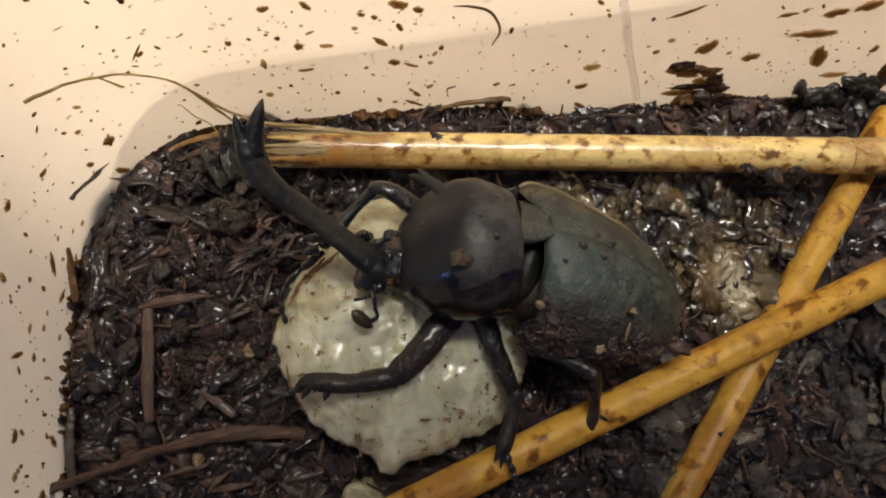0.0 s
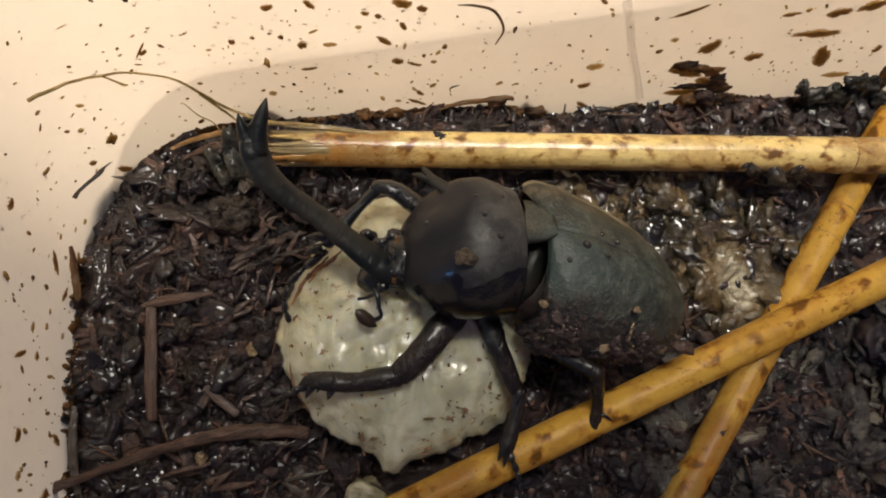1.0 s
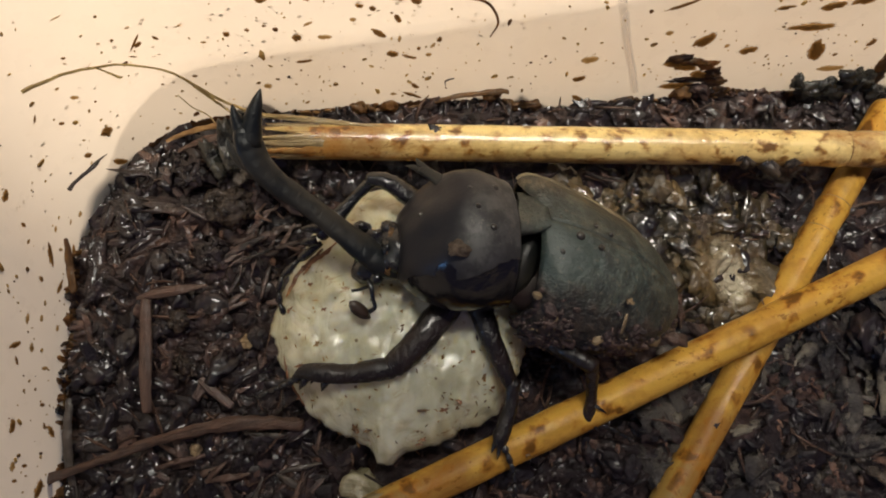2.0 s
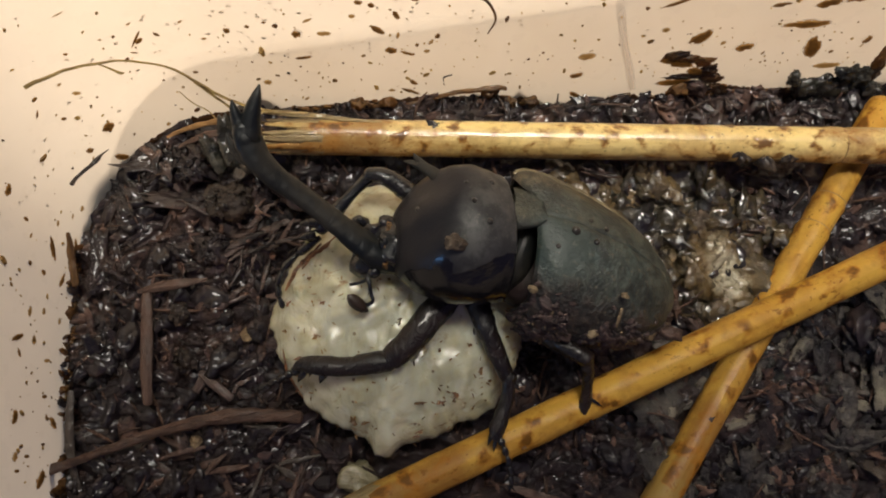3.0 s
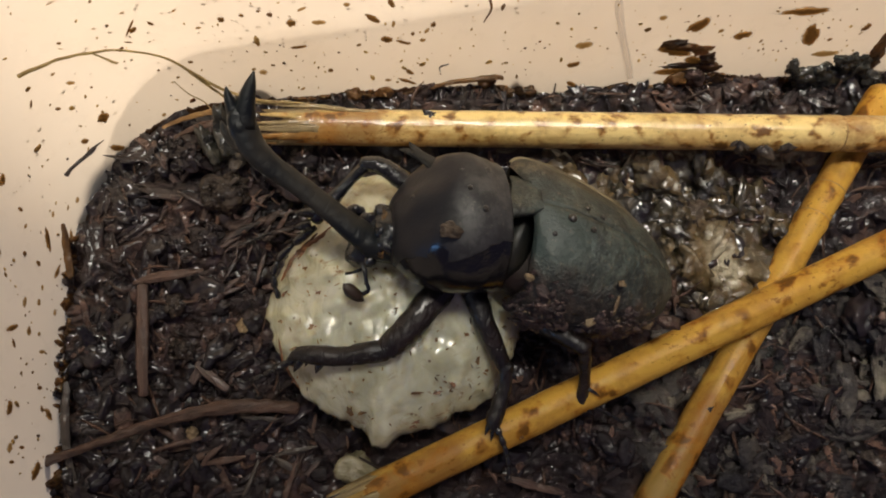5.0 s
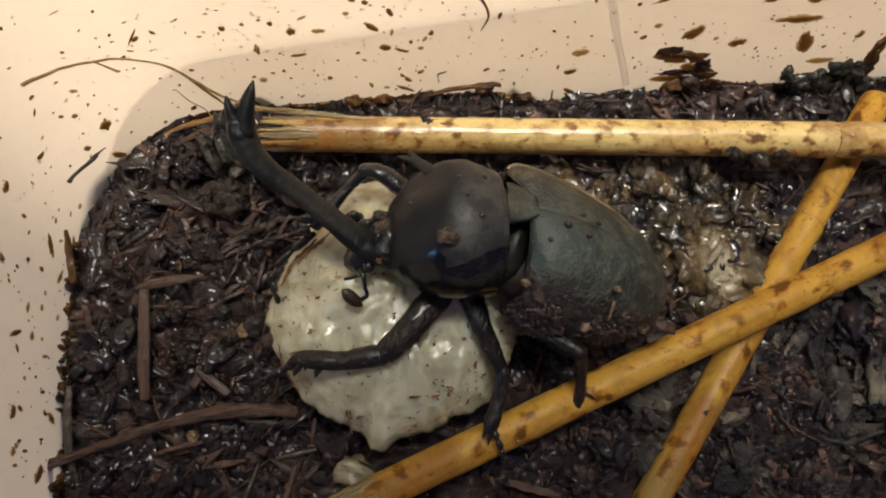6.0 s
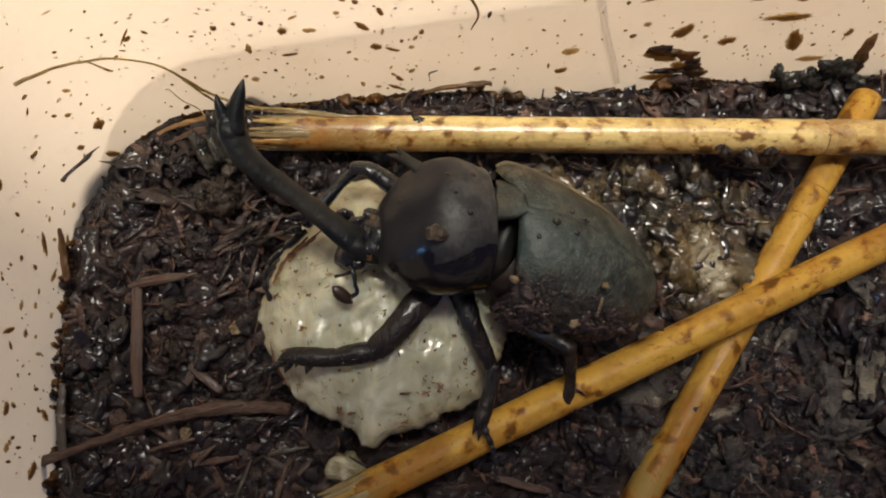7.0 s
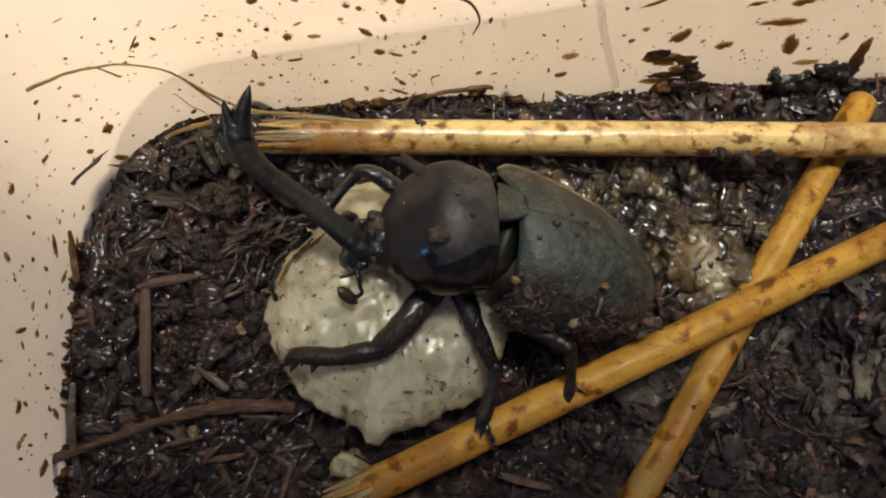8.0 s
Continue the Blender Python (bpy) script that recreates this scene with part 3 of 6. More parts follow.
def soil_height(x, y):
    """Height of the soil in millimetres."""
    base = -1.2 - 2.2 * max(0.0, min(1.0, (x - 10) / 60)) + 1.0 * max(0.0, min(1.0, (-x - 25) / 30)) * max(0, min(1, (10 - y) / 30))
    if y > 34:
        base += (y - 34) * 0.03
    p = Vector((x, y, 0))
    big = noise.fractal(p * 0.06, 0.8, 2.1, 3) * 1.9
    q = p + noise.noise_vector(p * 0.3) * 1.5
    mid = 2.5 * noise.noise(q * 0.2) + 1.8 * (0.5 - abs(noise.noise(q * 0.34))) + 0.5 * noise.noise(q * 0.8) + 0.3 * noise.noise(q * 1.9)
    d = Vector((x, y)) - CORNER
    u, v = d.dot(ALONG), d.dot(DOWN)
    edge = min(u, v)
    if u < RADIUS and v < RADIUS:
        edge = RADIUS - (Vector((u, v)) - Vector((RADIUS, RADIUS))).length
    return base + big + mid - 0.6 + 0.4 * math.exp(-max(0.0, edge) / 4.0) - sunk(x, y) * math.exp(-max(0.0, edge) / 5.0) - 1.8 * max(0.0, min(1.0, (x - 14) / 10)) * max(0.0, min(1.0, (y - 40) / 6))


def build_soil():
    x0, x1, y0, y1, step = -62.0, 96.0, -34.0, 60.0, 0.5
    nx, ny = int((x1 - x0) / step), int((y1 - y0) / step)
    verts, faces = [], []
    for j in range(ny + 1):
        for i in range(nx + 1):
            x, y = x0 + i * step, y0 + j * step
            verts.append((x, y, soil_height(x, y)))
    for j in range(ny):
        for i in range(nx):
            k = j * (nx + 1) + i
            x, y = x0 + i * step, y0 + j * step
            d = Vector((x, y)) - CORNER
            if -4 < d.dot(ALONG) and -4 < d.dot(DOWN):
                faces.append((k, k + 1, k + nx + 2, k + nx + 1))
    used = sorted({i for face in faces for i in face})
    remap = {o: n for n, o in enumerate(used)}
    s = Shape()
    s.add([verts[i] for i in used], [tuple(remap[i] for i in face) for face in faces])
    # the coarse rest of the bed, out to the other walls
    far = Shape()
    n = 44
    pts = []
    for j in range(n + 1):
        for i in range(n + 1):
            u, v = -2 + (SIZE_U + 4) * i / n, -2 + (SIZE_V + 4) * j / n
            p = CORNER + ALONG * u + DOWN * v
            inside = x0 + 2 < p.x < x1 - 2 and y0 + 2 < p.y
            pts.append((p.x, p.y, -9.0 if inside else soil_height(p.x, p.y)))
    far.add(pts, [(j * (n + 1) + i, (j + 1) * (n + 1) + i, (j + 1) * (n + 1) + i + 1, j * (n + 1) + i + 1) for j in range(n) for i in range(n)])
    s.add(far.v, far.f)
    return solid("ground", s, SOIL, "wet black humus filling the plastic tub", "soil", kind="structure")


GROUND = build_soil()


def inside_tub(x, y, margin=1.0):
    d = Vector((x, y)) - CORNER
    u, v = d.dot(ALONG), d.dot(DOWN)
    if u < margin or v < margin or u > SIZE_U - margin or v > SIZE_V - margin:
        return False
    if u < RADIUS and v < RADIUS:
        return (Vector((u, v)) - Vector((RADIUS, RADIUS))).length < RADIUS - margin
    return True


def chunk(centre, radii, turn, seed, shape, rows=9, sides=13):
    """A torn, matted clod."""
    centre = Vector(centre)
    verts = []
    for i in range(rows + 1):
        a = math.pi * i / rows
        for j in range(sides):
            b = 2 * math.pi * j / sides
            d = Vector((math.sin(a) * math.cos(b), math.sin(a) * math.sin(b), math.cos(a)))
            k = 1 + 0.55 * noise.noise(d * 1.3 + Vector((seed, 0, 0))) + 0.38 * noise.noise(d * 3.1 + Vector((0, seed, 0))) + 0.2 * noise.noise(d * 7.0 + Vector((0, 0, seed)))
            verts.append(centre + turn @ Vector((d.x * radii[0], d.y * radii[1], d.z * radii[2])) * k)
    shape.add(verts, [(i * sides + j, (i + 1) * sides + j, (i + 1) * sides + (j + 1) % sides, i * sides + (j + 1) % sides) for i in range(rows) for j in range(sides)])


def leaf_scrap(centre, length, width, turn, rng, shape, nx=6, ny=4):
    """A curled scrap of rotten leaf with a ragged edge and thickness."""
    centre = Vector(centre)
    curl, twist, seed = rng.uniform(-0.25, 0.6), rng.uniform(-0.5, 0.5), rng.uniform(0, 90)
    top, low = [], []
    for j in range(ny + 1):
        for i in range(nx + 1):
            u, v = i / nx * 2 - 1, j / ny * 2 - 1
            rag = 1 + 0.3 * noise.noise((u * 2 + seed, v * 2, 1))
            k = math.sqrt(max(0.15, 1 - 0.62 * u * u))
            x, y = u * length / 2 * rag, v * width / 2 * k * rag
            z = -curl * width * 0.5 * v * v - twist * width * 0.3 * u * v + 0.14 * length * noise.noise((u * 1.7, v * 1.7, seed))
            top.append(centre + turn @ Vector((x, y, z)))
            low.append(centre + turn @ Vector((x * 0.97, y * 0.97, z - 0.22)))
    n, m = nx + 1, len(top)
    faces = [(j * n + i, j * n + i + 1, (j + 1) * n + i + 1, (j + 1) * n + i) for j in range(ny) for i in range(nx)]
    faces += [tuple(reversed([q + m for q in f])) for f in faces]
    edge = [i for i in range(n)] + [j * n + nx for j in range(1, ny + 1)] + [ny * n + i for i in reversed(range(nx))] + [j * n for j in reversed(range(1, ny))]
    faces += [(edge[k], edge[k] + m, edge[(k + 1) % len(edge)] + m, edge[(k + 1) % len(edge)]) for k in range(len(edge))]
    shape.add(top + low, faces)


def bark_scrap(length, width, rng, nx=9, ny=8):
    """A flat torn scrap of bark or leaf, ribbed along its own x, with ragged ends."""
    seed, curl, bow = rng.uniform(0, 90), rng.uniform(-0.1, 0.3), rng.uniform(-0.06, 0.12)
    taper = rng.uniform(-0.1, 0.4)
    top, low = [], []
    for j in range(ny + 1):
        for i in range(nx + 1):
            u, v = i / nx * 2 - 1, j / ny * 2 - 1
            rag = 1 + (0.5 if u > 0 else 0.7) * noise.noise((seed + (9 if u > 0 else 0), v * 2.6, 4)) * abs(u)
            side = 1 - taper * u * u + 0.45 * noise.noise((u * 2.4, seed + (7 if v > 0 else 0), 8))
            x, y = u * length / 2 * rag, v * width / 2 * side + 0.05 * length * noise.noise((u, seed, 2))
            rib = 0.20 * width * noise.noise((u * 0.8, v * 3.6, seed)) * 0.6 + 0.06 * width * noise.noise((u * 2.0, v * 8.0, seed))
            z = rib - curl * width * 0.5 * v * v - bow * length * u * u
            top.append((x, y, z))
            low.append((x * 0.97, y * 0.95, z - 0.3))
    n, m = nx + 1, len(top)
    faces = [(j * n + i, j * n + i + 1, (j + 1) * n + i + 1, (j + 1) * n + i) for j in range(ny) for i in range(nx)]
    faces += [tuple(reversed([q + m for q in f])) for f in faces]
    edge = [i for i in range(n)] + [j * n + nx for j in range(1, ny + 1)] + [ny * n + i for i in reversed(range(nx))] + [j * n for j in reversed(range(1, ny))]
    faces += [(edge[k], edge[k] + m, edge[(k + 1) % len(edge)] + m, edge[(k + 1) % len(edge)]) for k in range(len(edge))]
    return Shape().add(top + low, faces)


REED_LINES = (((-26, 40), (112, 39.5)), ((39, -22), (89, 52)), ((-10, -21), (112, 34)))


def build_soil_crumbs():
    """Countless bits of leaf, bark and fibre on the bed."""
    rng = random.Random(7)

    def near_reed(x, y, gap):
        for a, b in REED_LINES:
            a, b, p = Vector(a), Vector(b), Vector((x, y))
            u = max(0.0, min(1.0, (p - a).dot(b - a) / (b - a).length_squared))
            if (a + (b - a) * u - p).length < gap:
                return True
        return False

    def spots(count, margin, gap=0.0):
        made = 0
        while made < count:
            x, y = rng.uniform(-58, 92), rng.uniform(-30, 58)
            if inside_tub(x, y, margin) and not (gap and near_reed(x, y, gap)):
                made += 1
                yield x, y, soil_height(x, y)

    lumps, bits, scraps, splints = Shape(), Shape(), Shape(), Shape()
    kinds = []
    for k in range(16):
        shape = Shape()
        chunk((0, 0, 0), (rng.uniform(0.95, 1.5), rng.uniform(0.7, 1.05), 0.6), Matrix.Identity(3), rng.uniform(0, 99), shape, 12, 18)
        kinds.append(shape.mesh("humus_lump", SOIL))
    for k, (x, y, z) in enumerate(spots(300, 3.0, 4.8)):
        r = rng.uniform(2.3, 3.6) if k < 46 else rng.choice((1.1, 1.4, 1.8, 2.4))
        ob = part("humus_lump", kinds[k % 16], None, GROUND)
        ob.matrix_world = Matrix.Translation(Vector((x, y, z - r * 0.2)) * MM) @ random_turn(rng, 0.35).to_4x4() @ Matrix.Scale(r, 4)
    for x, y, z in spots(130, 0.3, 4.5):
        r = rng.uniform(0.8, 1.3)
        chunk((x, y, z - r * 0.2), (r * rng.uniform(0.9, 1.5), r * rng.uniform(0.7, 1.1), r * 0.6), random_turn(rng, 0.35), rng.uniform(0, 99), lumps, 10, 14)
    # scraps large enough to lift one by one: dark all over the bed, rosy and matted beside the jelly
    shapes = [[bark_scrap(l, l * w, rng).mesh("bark_scrap", mat) for l, w in ((4.5, 0.42), (6.0, 0.34), (8.0, 0.3), (10.5, 0.26), (6.5, 0.55), (5.0, 0.2), (9.0, 0.16))] for mat in (BARK, BARK, PALE_BARK)]
    for x, y, z in spots(300, 2.0, 6.0):
        matted = x < -14 and y < 26
        kind = shapes[2] if rng.random() < (0.16 if matted else 0.03) else shapes[rng.randrange(2)]
        ob = part("bark_scrap", rng.choice(kind), None, GROUND)
        drift = 1.2 * noise.noise((x * 0.05, y * 0.05, 6.0)) + rng.gauss(0.2, 0.55)
        lie = Euler((rng.gauss(0, 0.22), rng.gauss(0, 0.16), drift)).to_matrix().to_4x4()
        ob.matrix_world = Matrix.Translation(Vector((x, y, z + rng.uniform(-0.4, 0.6))) * MM) @ lie @ Matrix.Scale(rng.uniform(0.75, 1.25), 4)
    for x, y, z in spots(2500, 0.6, 4.2):
        l = min(8.0, rng.lognormvariate(1.1, 0.42))
        leaf_scrap((x, y, z + rng.uniform(-0.4, 0.8)), l, l * rng.uniform(0.16, 0.5), random_turn(rng, 0.3), rng, scraps, 6, 4)
    for x, y, z in spots(1500, 0.8, 3.4):
        l = min(3.5, rng.lognormvariate(0.2, 0.5))
        flake((x, y, z + rng.uniform(0.0, 0.7)), l, l * rng.uniform(0.2, 0.6), rng.uniform(0.15, 0.4), random_turn(rng, 0.4), rng.uniform(0, 0.2) * l, rng, bits)
    for x, y, z in spots(520, 1.5):
        l = rng.choice((1.8, 2.5, 3.5, 5, 8))
        t = random_turn(rng, 0.16)
        c = Vector((x, y, z + rng.uniform(0.5, 1.2)))
        a, b = c + t @ Vector((-l / 2, 0, 0)), c + t @ Vector((l / 2, 0, 0))
        m = c + t @ Vector((0, rng.uniform(-0.1, 0.1) * l, rng.uniform(-0.05, 0.1) * l))
        w = rng.uniform(0.1, 0.42)
        sweep([(*a, w * 0.5), (*m, w), (*b, w * 0.4)], 5, 5, 0.6, rough=0.4, shape=splints)
    solid("soil_lumps", lumps, SOIL, "wet black lumps of humus in the tub", "soil", kind="stuff")
    solid("leaf_scraps", scraps, BITS, "dark wet scraps of rotten leaf and bark", "soil", kind="stuff")
    solid("leaf_crumbs", bits, BITS, "small dark crumbs of rotten leaf", "soil", kind="stuff", smooth=False)
    solid("wood_fibres", splints, WOOD, "brown soaked wood fibres lying on the humus", "soil", kind="stuff")


build_soil_crumbs()


def make_slime():
    """Wet brown mud, glistening in droplets."""
    m = Nodes("glistening_mud")
    tone = m.math("ADD", m.math("MULTIPLY", m.noise(130, 5, 0.6), 0.9), m.math("MULTIPLY", m.island(), 0.25))
    col = m.ramp(tone, (0.42, (0.008, 0.0065, 0.006)), (0.58, (0.046, 0.036, 0.019)), (0.80, (0.19, 0.122, 0.05)))
    place = m.node("ShaderNodeNewGeometry").outputs["Position"]
    heart = m.node("ShaderNodeVectorMath", Vector=place)
    heart.operation = "DISTANCE"
    heart.inputs[1].default_value = (0.0545, 0.0190, 0.0)
    soak = m.math("ADD", m.math("MULTIPLY", heart.outputs["Value"], 95.0), m.math("MULTIPLY", m.math("SUBTRACT", m.noise(170, 5, 0.65, place), 0.5), 1.5))
    col = m.mix(m.ramp(soak, (0.45, 0.7), (0.85, 0.0)), col, (0.17, 0.112, 0.045))
    col = m.mix(m.ramp(soak, (0.16, 0.85), (0.46, 0.0)), col, (0.50, 0.44, 0.31))
    m.set(Base_Color=col, Roughness=0.34, Coat_Weight=1.0, Coat_Roughness=0.06)
    return m.bump(m.math("ADD", m.noise(560, 3, 0.5), m.math("MULTIPLY", m.noise(1600, 2), 0.1)), 1.0, 0.0011).mat


def build_slime():
    rng = random.Random(31)
    s = Shape()
    for k in range(330):
        x, y = rng.gauss(43, 10), rng.gauss(25, 7)
        if not (24 < x < 66 and 10 < y < 35.5):
            continue
        r = rng.uniform(1.0, 3.4)
        chunk((x, y, soil_height(x, y) + rng.uniform(-0.6, 0.3)), (r * rng.uniform(0.8, 1.7), r * rng.uniform(0.6, 1.0), r * 0.42), random_turn(rng, 0.4), rng.uniform(0, 99), s, 12, 16)
    for k in range(46):
        a, d = rng.uniform(0, 6.28), 7.5 * math.sqrt(rng.random())
        x, y = 53.5 + math.cos(a) * d, 18.5 + math.sin(a) * d
        r = rng.uniform(1.4, 3.2)
        chunk((x, y, soil_height(x, y) + rng.uniform(0.0, 0.5)), (r * 1.4, r, r * 0.35), random_turn(rng, 0.25), rng.uniform(0, 99), s, 12, 16)
    solid("wet_mud", s, make_slime(), "glistening wet brown mud behind the beetle", "soil", kind="stuff")


build_slime()


def build_litter():
    """Greyish half-rotten leaf scraps on the open side of the bed."""
    rng = random.Random(44)
    s = Shape()
    for k in range(560):
        x, y = rng.uniform(38, 92), rng.uniform(-28, 24)
        if noise.noise((x * 0.07, y * 0.07, 3.0)) < -0.15 or y > 4 + (x - 38) * 0.4:
            continue
        l = min(9.0, rng.lognormvariate(1.35, 0.45))
        leaf_scrap((x, y, soil_height(x, y) + rng.uniform(0.2, 1.2)), l, l * rng.uniform(0.3, 0.65), random_turn(rng, 0.2), rng, s, 8, 6)
    litter = make_soil("grey_leaf_litter", (0.0138, 0.0115, 0.0138), (0.0575, 0.0483, 0.0437), (0.2415, 0.2070, 0.1495), (0.45, 0.75), 0.3)
    solid("leaf_litter", s, litter, "dull grey-brown leaf litter on the humus", "soil", kind="stuff")


build_litter()


# ---------------------------------------------------------------- soil splashed on the tub's wall
# place along the wall, height, length along, length up, width
DARK_FLECKS_A = [(157.9, 17.3, 2.8, 2.9, 0.5), (158.1, 16.8, 1.4, 0.7, 0.9), (160.4, 16.9, 0.8, -1.1, 0.6), (156.8, 15.1, 1.2, -0.8, 0.4), (150.2, 20.7, 0.6, -0.6, 0.6), (155.8, 19.1, 0.4, -0.3, 0.7), (169.4, 15.9, 1.2, -0.1, 1.3), (149.3, 11.6, 0.4, -0.4, 0.5), (162.9, 8.6, 0.9, -0.3, 0.7), (142.6, 17, 1.4, 1, 0.5), (144.2, 12.9, 0.6, -0.9, 0.7), (147.5, 5.8, 1.4, -1.8, 2.3), (142.9, 5.1, 0.8, -1.4, 1.1), (145.3, -0.3, 1.7, -2.5, 1.4), (179.8, 14.5, 1.7, -0.1, 1.9), (172.6, 16.4, 0.9, -0.1, 0.9), (175.3, 17, 0.8, -0.1, 0.6)]
DARK_FLECKS_B = [(180.2, 10.1, 3.1, 0.3, 0.8), (195.5, 17.1, 0.8, -1.9, 1), (192.5, 14.4, 2.2, -1.5, 1.2), (201.9, 13.1, 0.6, 1.1, 1), (194.4, 10.7, 2.1, -0.7, 1.8), (197.1, 9.8, 2.8, -1.2, 0.9), (198.6, 11.5, 0.7, -0.1, 1), (197.9, 3.1, 1.4, -1.5, 1), (197.4, 0.9, 3.4, -1.9, 0.9), (112.3, 11.4, 1, -2.9, 1), (110.1, 11, -1.5, -0.6, 0.7), (103.7, 5.1, -0, -1.2, 0.7), (101, 11.7, 2.5, -0.2, 1.5), (99.6, 3.1, -2.2, -1.9, 1.4), (100.6, 4.6, -1.1, -0.3, 0.7), (95.3, 8.7, -0.1, -1.3, 0.6), (93.5, 10.7, -0.1, -1.3, 0.6), (91.7, 5.7, 2.7, -1.5, 1.6)]
DARK_FLECKS_C = [(246.3, 9.8, 3.6, 2.8, 2.6), (255, 7, 3.7, 0.6, 2.4), (264, 11.4, 10.4, -0.1, 2.3), (267.5, 6.1, -1.8, 5.9, 3.3), (276.9, 7.1, 0.8, 2, 1.6), (226.4, 2.6, 2.7, 0.8, 1.6), (227, -2.3, 2.1, -1.6, 1.3), (271.7, 4.7, 1.1, -0.1, 1), (244.1, 4.2, 7.1, -2.3, 2.4), (248.4, 1.6, 4, -1.9, 2.7), (245, -0.6, 7.9, 0.1, 2.3), (267.5, -1.8, -0.2, 3.7, 1.8), (126.6, 4.2, -4, -1.7, 1.2), (126.4, -1.7, -8, -1.5, 1.2), (122.1, 1.5, 2.8, -1.7, 1.1), (129.6, 11, -0.3, -1.3, 0.8), (122.6, 6.2, -1.2, -0.2, 1.2), (120, -1.8, 4, -0.2, 0.7)]
DARK_FLECKS_E = [(195.5, 21.4, 3.6, -1.2, 2.2), (198.4, 20.2, 1.8, -0.6, 1.4), (240.4, 17.4, 6.4, 2.7, 0.8), (265.5, 15.6, 4.6, 0.8, 2.2), (270.5, 16.6, 5.2, 1.5, 2.6), (257.6, 15.7, 3.4, 0.3, 1.0), (226.2, 19.6, 1.2, -1.0, 0.8), (282.2, 3.4, 1.0, 5.0, 1.8), (283.4, -0.6, 2.0, 3.2, 2.2), (175.9, 21.9, 2.2, 0.2, 1.5), (182.0, 22.0, 1.6, -2.0, 1.4), (189.9, 19.9, 1.5, -0.5, 1.2), (191.8, 19.2, 1.0, -0.6, 1.0)]
DARK_FLECKS_D = [(132.4, 15.8, 2.3, -0.2, 1.6), (112.7, -1, 2.8, -0.6, 1.2)]
TAN_FLECKS_A = [(149.9, 19.9, 0.6, -0.7, 0.3), (158.1, 20.1, 0.9, 0.1, 0.5), (154.3, 19.7, 0.5, -0.4, 0.4), (163.7, 18.2, 1.1, 0.7, 0.5), (152.5, 26.3, 1.7, -0.1, 0.3), (165.7, 14.5, 1, -0.1, 0.6), (147.8, 14.5, 1, -1.3, 0.9), (147.1, 17.6, 0.9, -0.3, 0.6), (154.9, -0.4, 0.7, -0.5, 1), (181.8, 16.9, 1.7, 0.8, 0.6), (184, 14.2, 2.6, -0.2, 1.1), (188.7, 17.3, 1.1, -0.1, 0.9), (195.6, 13.6, 0.3, 1.4, 0.7), (200.9, 11.9, 0.8, 1.2, 0.8), (200.2, 10, 1.2, -0.1, 1), (173.5, 5.1, 1.6, -0.1, 1.5), (194.1, 1.4, 1.3, -0.1, 0.8), (179.3, 0.6, 1.1, 0.7, 0.7)]
TAN_FLECKS_B = [(112, 7.8, 1.4, -0.3, 1.1), (109.1, 4.7, 0.1, -1.5, 0.7), (95.5, 11.2, 1.5, -0.3, 1.4), (272.8, 1.3, 6, -0.2, 1.7), (239.7, 11.7, 1.6, -0.1, 1.3), (250.8, 8.1, 1, 0.5, 1), (227.5, 6.8, 3.7, 0.1, 2.1), (134.4, -0.2, 1.2, 0.4, 1), (132.6, 1.1, 1, 0.4, 0.5), (130.7, 4, 1.2, 0.3, 0.9), (127.6, 9.4, 1, -0.6, 0.6), (121.5, -0.4, 1.4, -0.3, 1), (116.3, 8.9, 1.9, -0.4, 1), (116.6, 5.7, 1.2, -0.3, 0.9), (115.4, 1.9, 1.2, -0.3, 0.9), (112.2, 7.9, 1.4, -0.5, 1), (104.6, -0.4, 5.3, -0.6, 1.4)]


def make_stain(name, thin, thick, through_light):
    """A dried splash, one across: dark and thick at heart, golden and thin towards its rim."""
    m = Nodes(name)
    shape = m.math("ADD", m.noise(2.6, 4, 0.65), m.math("MULTIPLY", m.noise(9.0, 4, 0.7), 0.5))
    shape = m.math("ADD", shape, m.math("MULTIPLY", m.node("ShaderNodeObjectInfo").outputs["Random"], 0.25))
    far = m.node("ShaderNodeVectorMath", Vector=m.stretch((1.0, 1.0, 0.0)))
    far.operation = "LENGTH"
    rim = m.math("ADD", m.math("MULTIPLY", far.outputs["Value"], 1.4), m.math("MULTIPLY", shape, 0.4))
    col = m.ramp(m.math("ADD", m.math("MULTIPLY", rim, 0.75), m.math("MULTIPLY", shape, 0.35)), (0.77, thick), (1.04, thin))
    m.set(Base_Color=col, Roughness=0.55, Coat_Weight=0.12)
    m.bump(shape, 0.6, 0.0004)
    glow = m.node("ShaderNodeBsdfTranslucent", Color=m.mix(0.45, col, thin))
    both = m.node("ShaderNodeMixShader", Fac=through_light)
    m.tree.links.new(m.bsdf.outputs[0], both.inputs[1])
    m.tree.links.new(glow.outputs[0], both.inputs[2])
    clear = m.node("ShaderNodeBsdfTransparent")
    worn = m.node("ShaderNodeMixShader", Fac=m.ramp(rim, (0.84, 0.0), (0.96, 0.95)))
    m.tree.links.new(both.outputs[0], worn.inputs[1])
    m.tree.links.new(clear.outputs[0], worn.inputs[2])
    m.tree.links.new(worn.outputs[0], m.tree.nodes["Material Output"].inputs["Surface"])
    return m.mat


FILM = make_wood_bits("mud_film", (0.010, 0.006, 0.004), (0.060, 0.028, 0.010), (0.3, 0.6), 0.4, 0.8, 0.25)
SPLASH = make_stain("dark_splash", (0.46, 0.25, 0.06), (0.055, 0.027, 0.008), 0.45)
TAN_SPLASH = make_stain("tan_splash", (0.60, 0.43, 0.20), (0.28, 0.16, 0.045), 0.6)


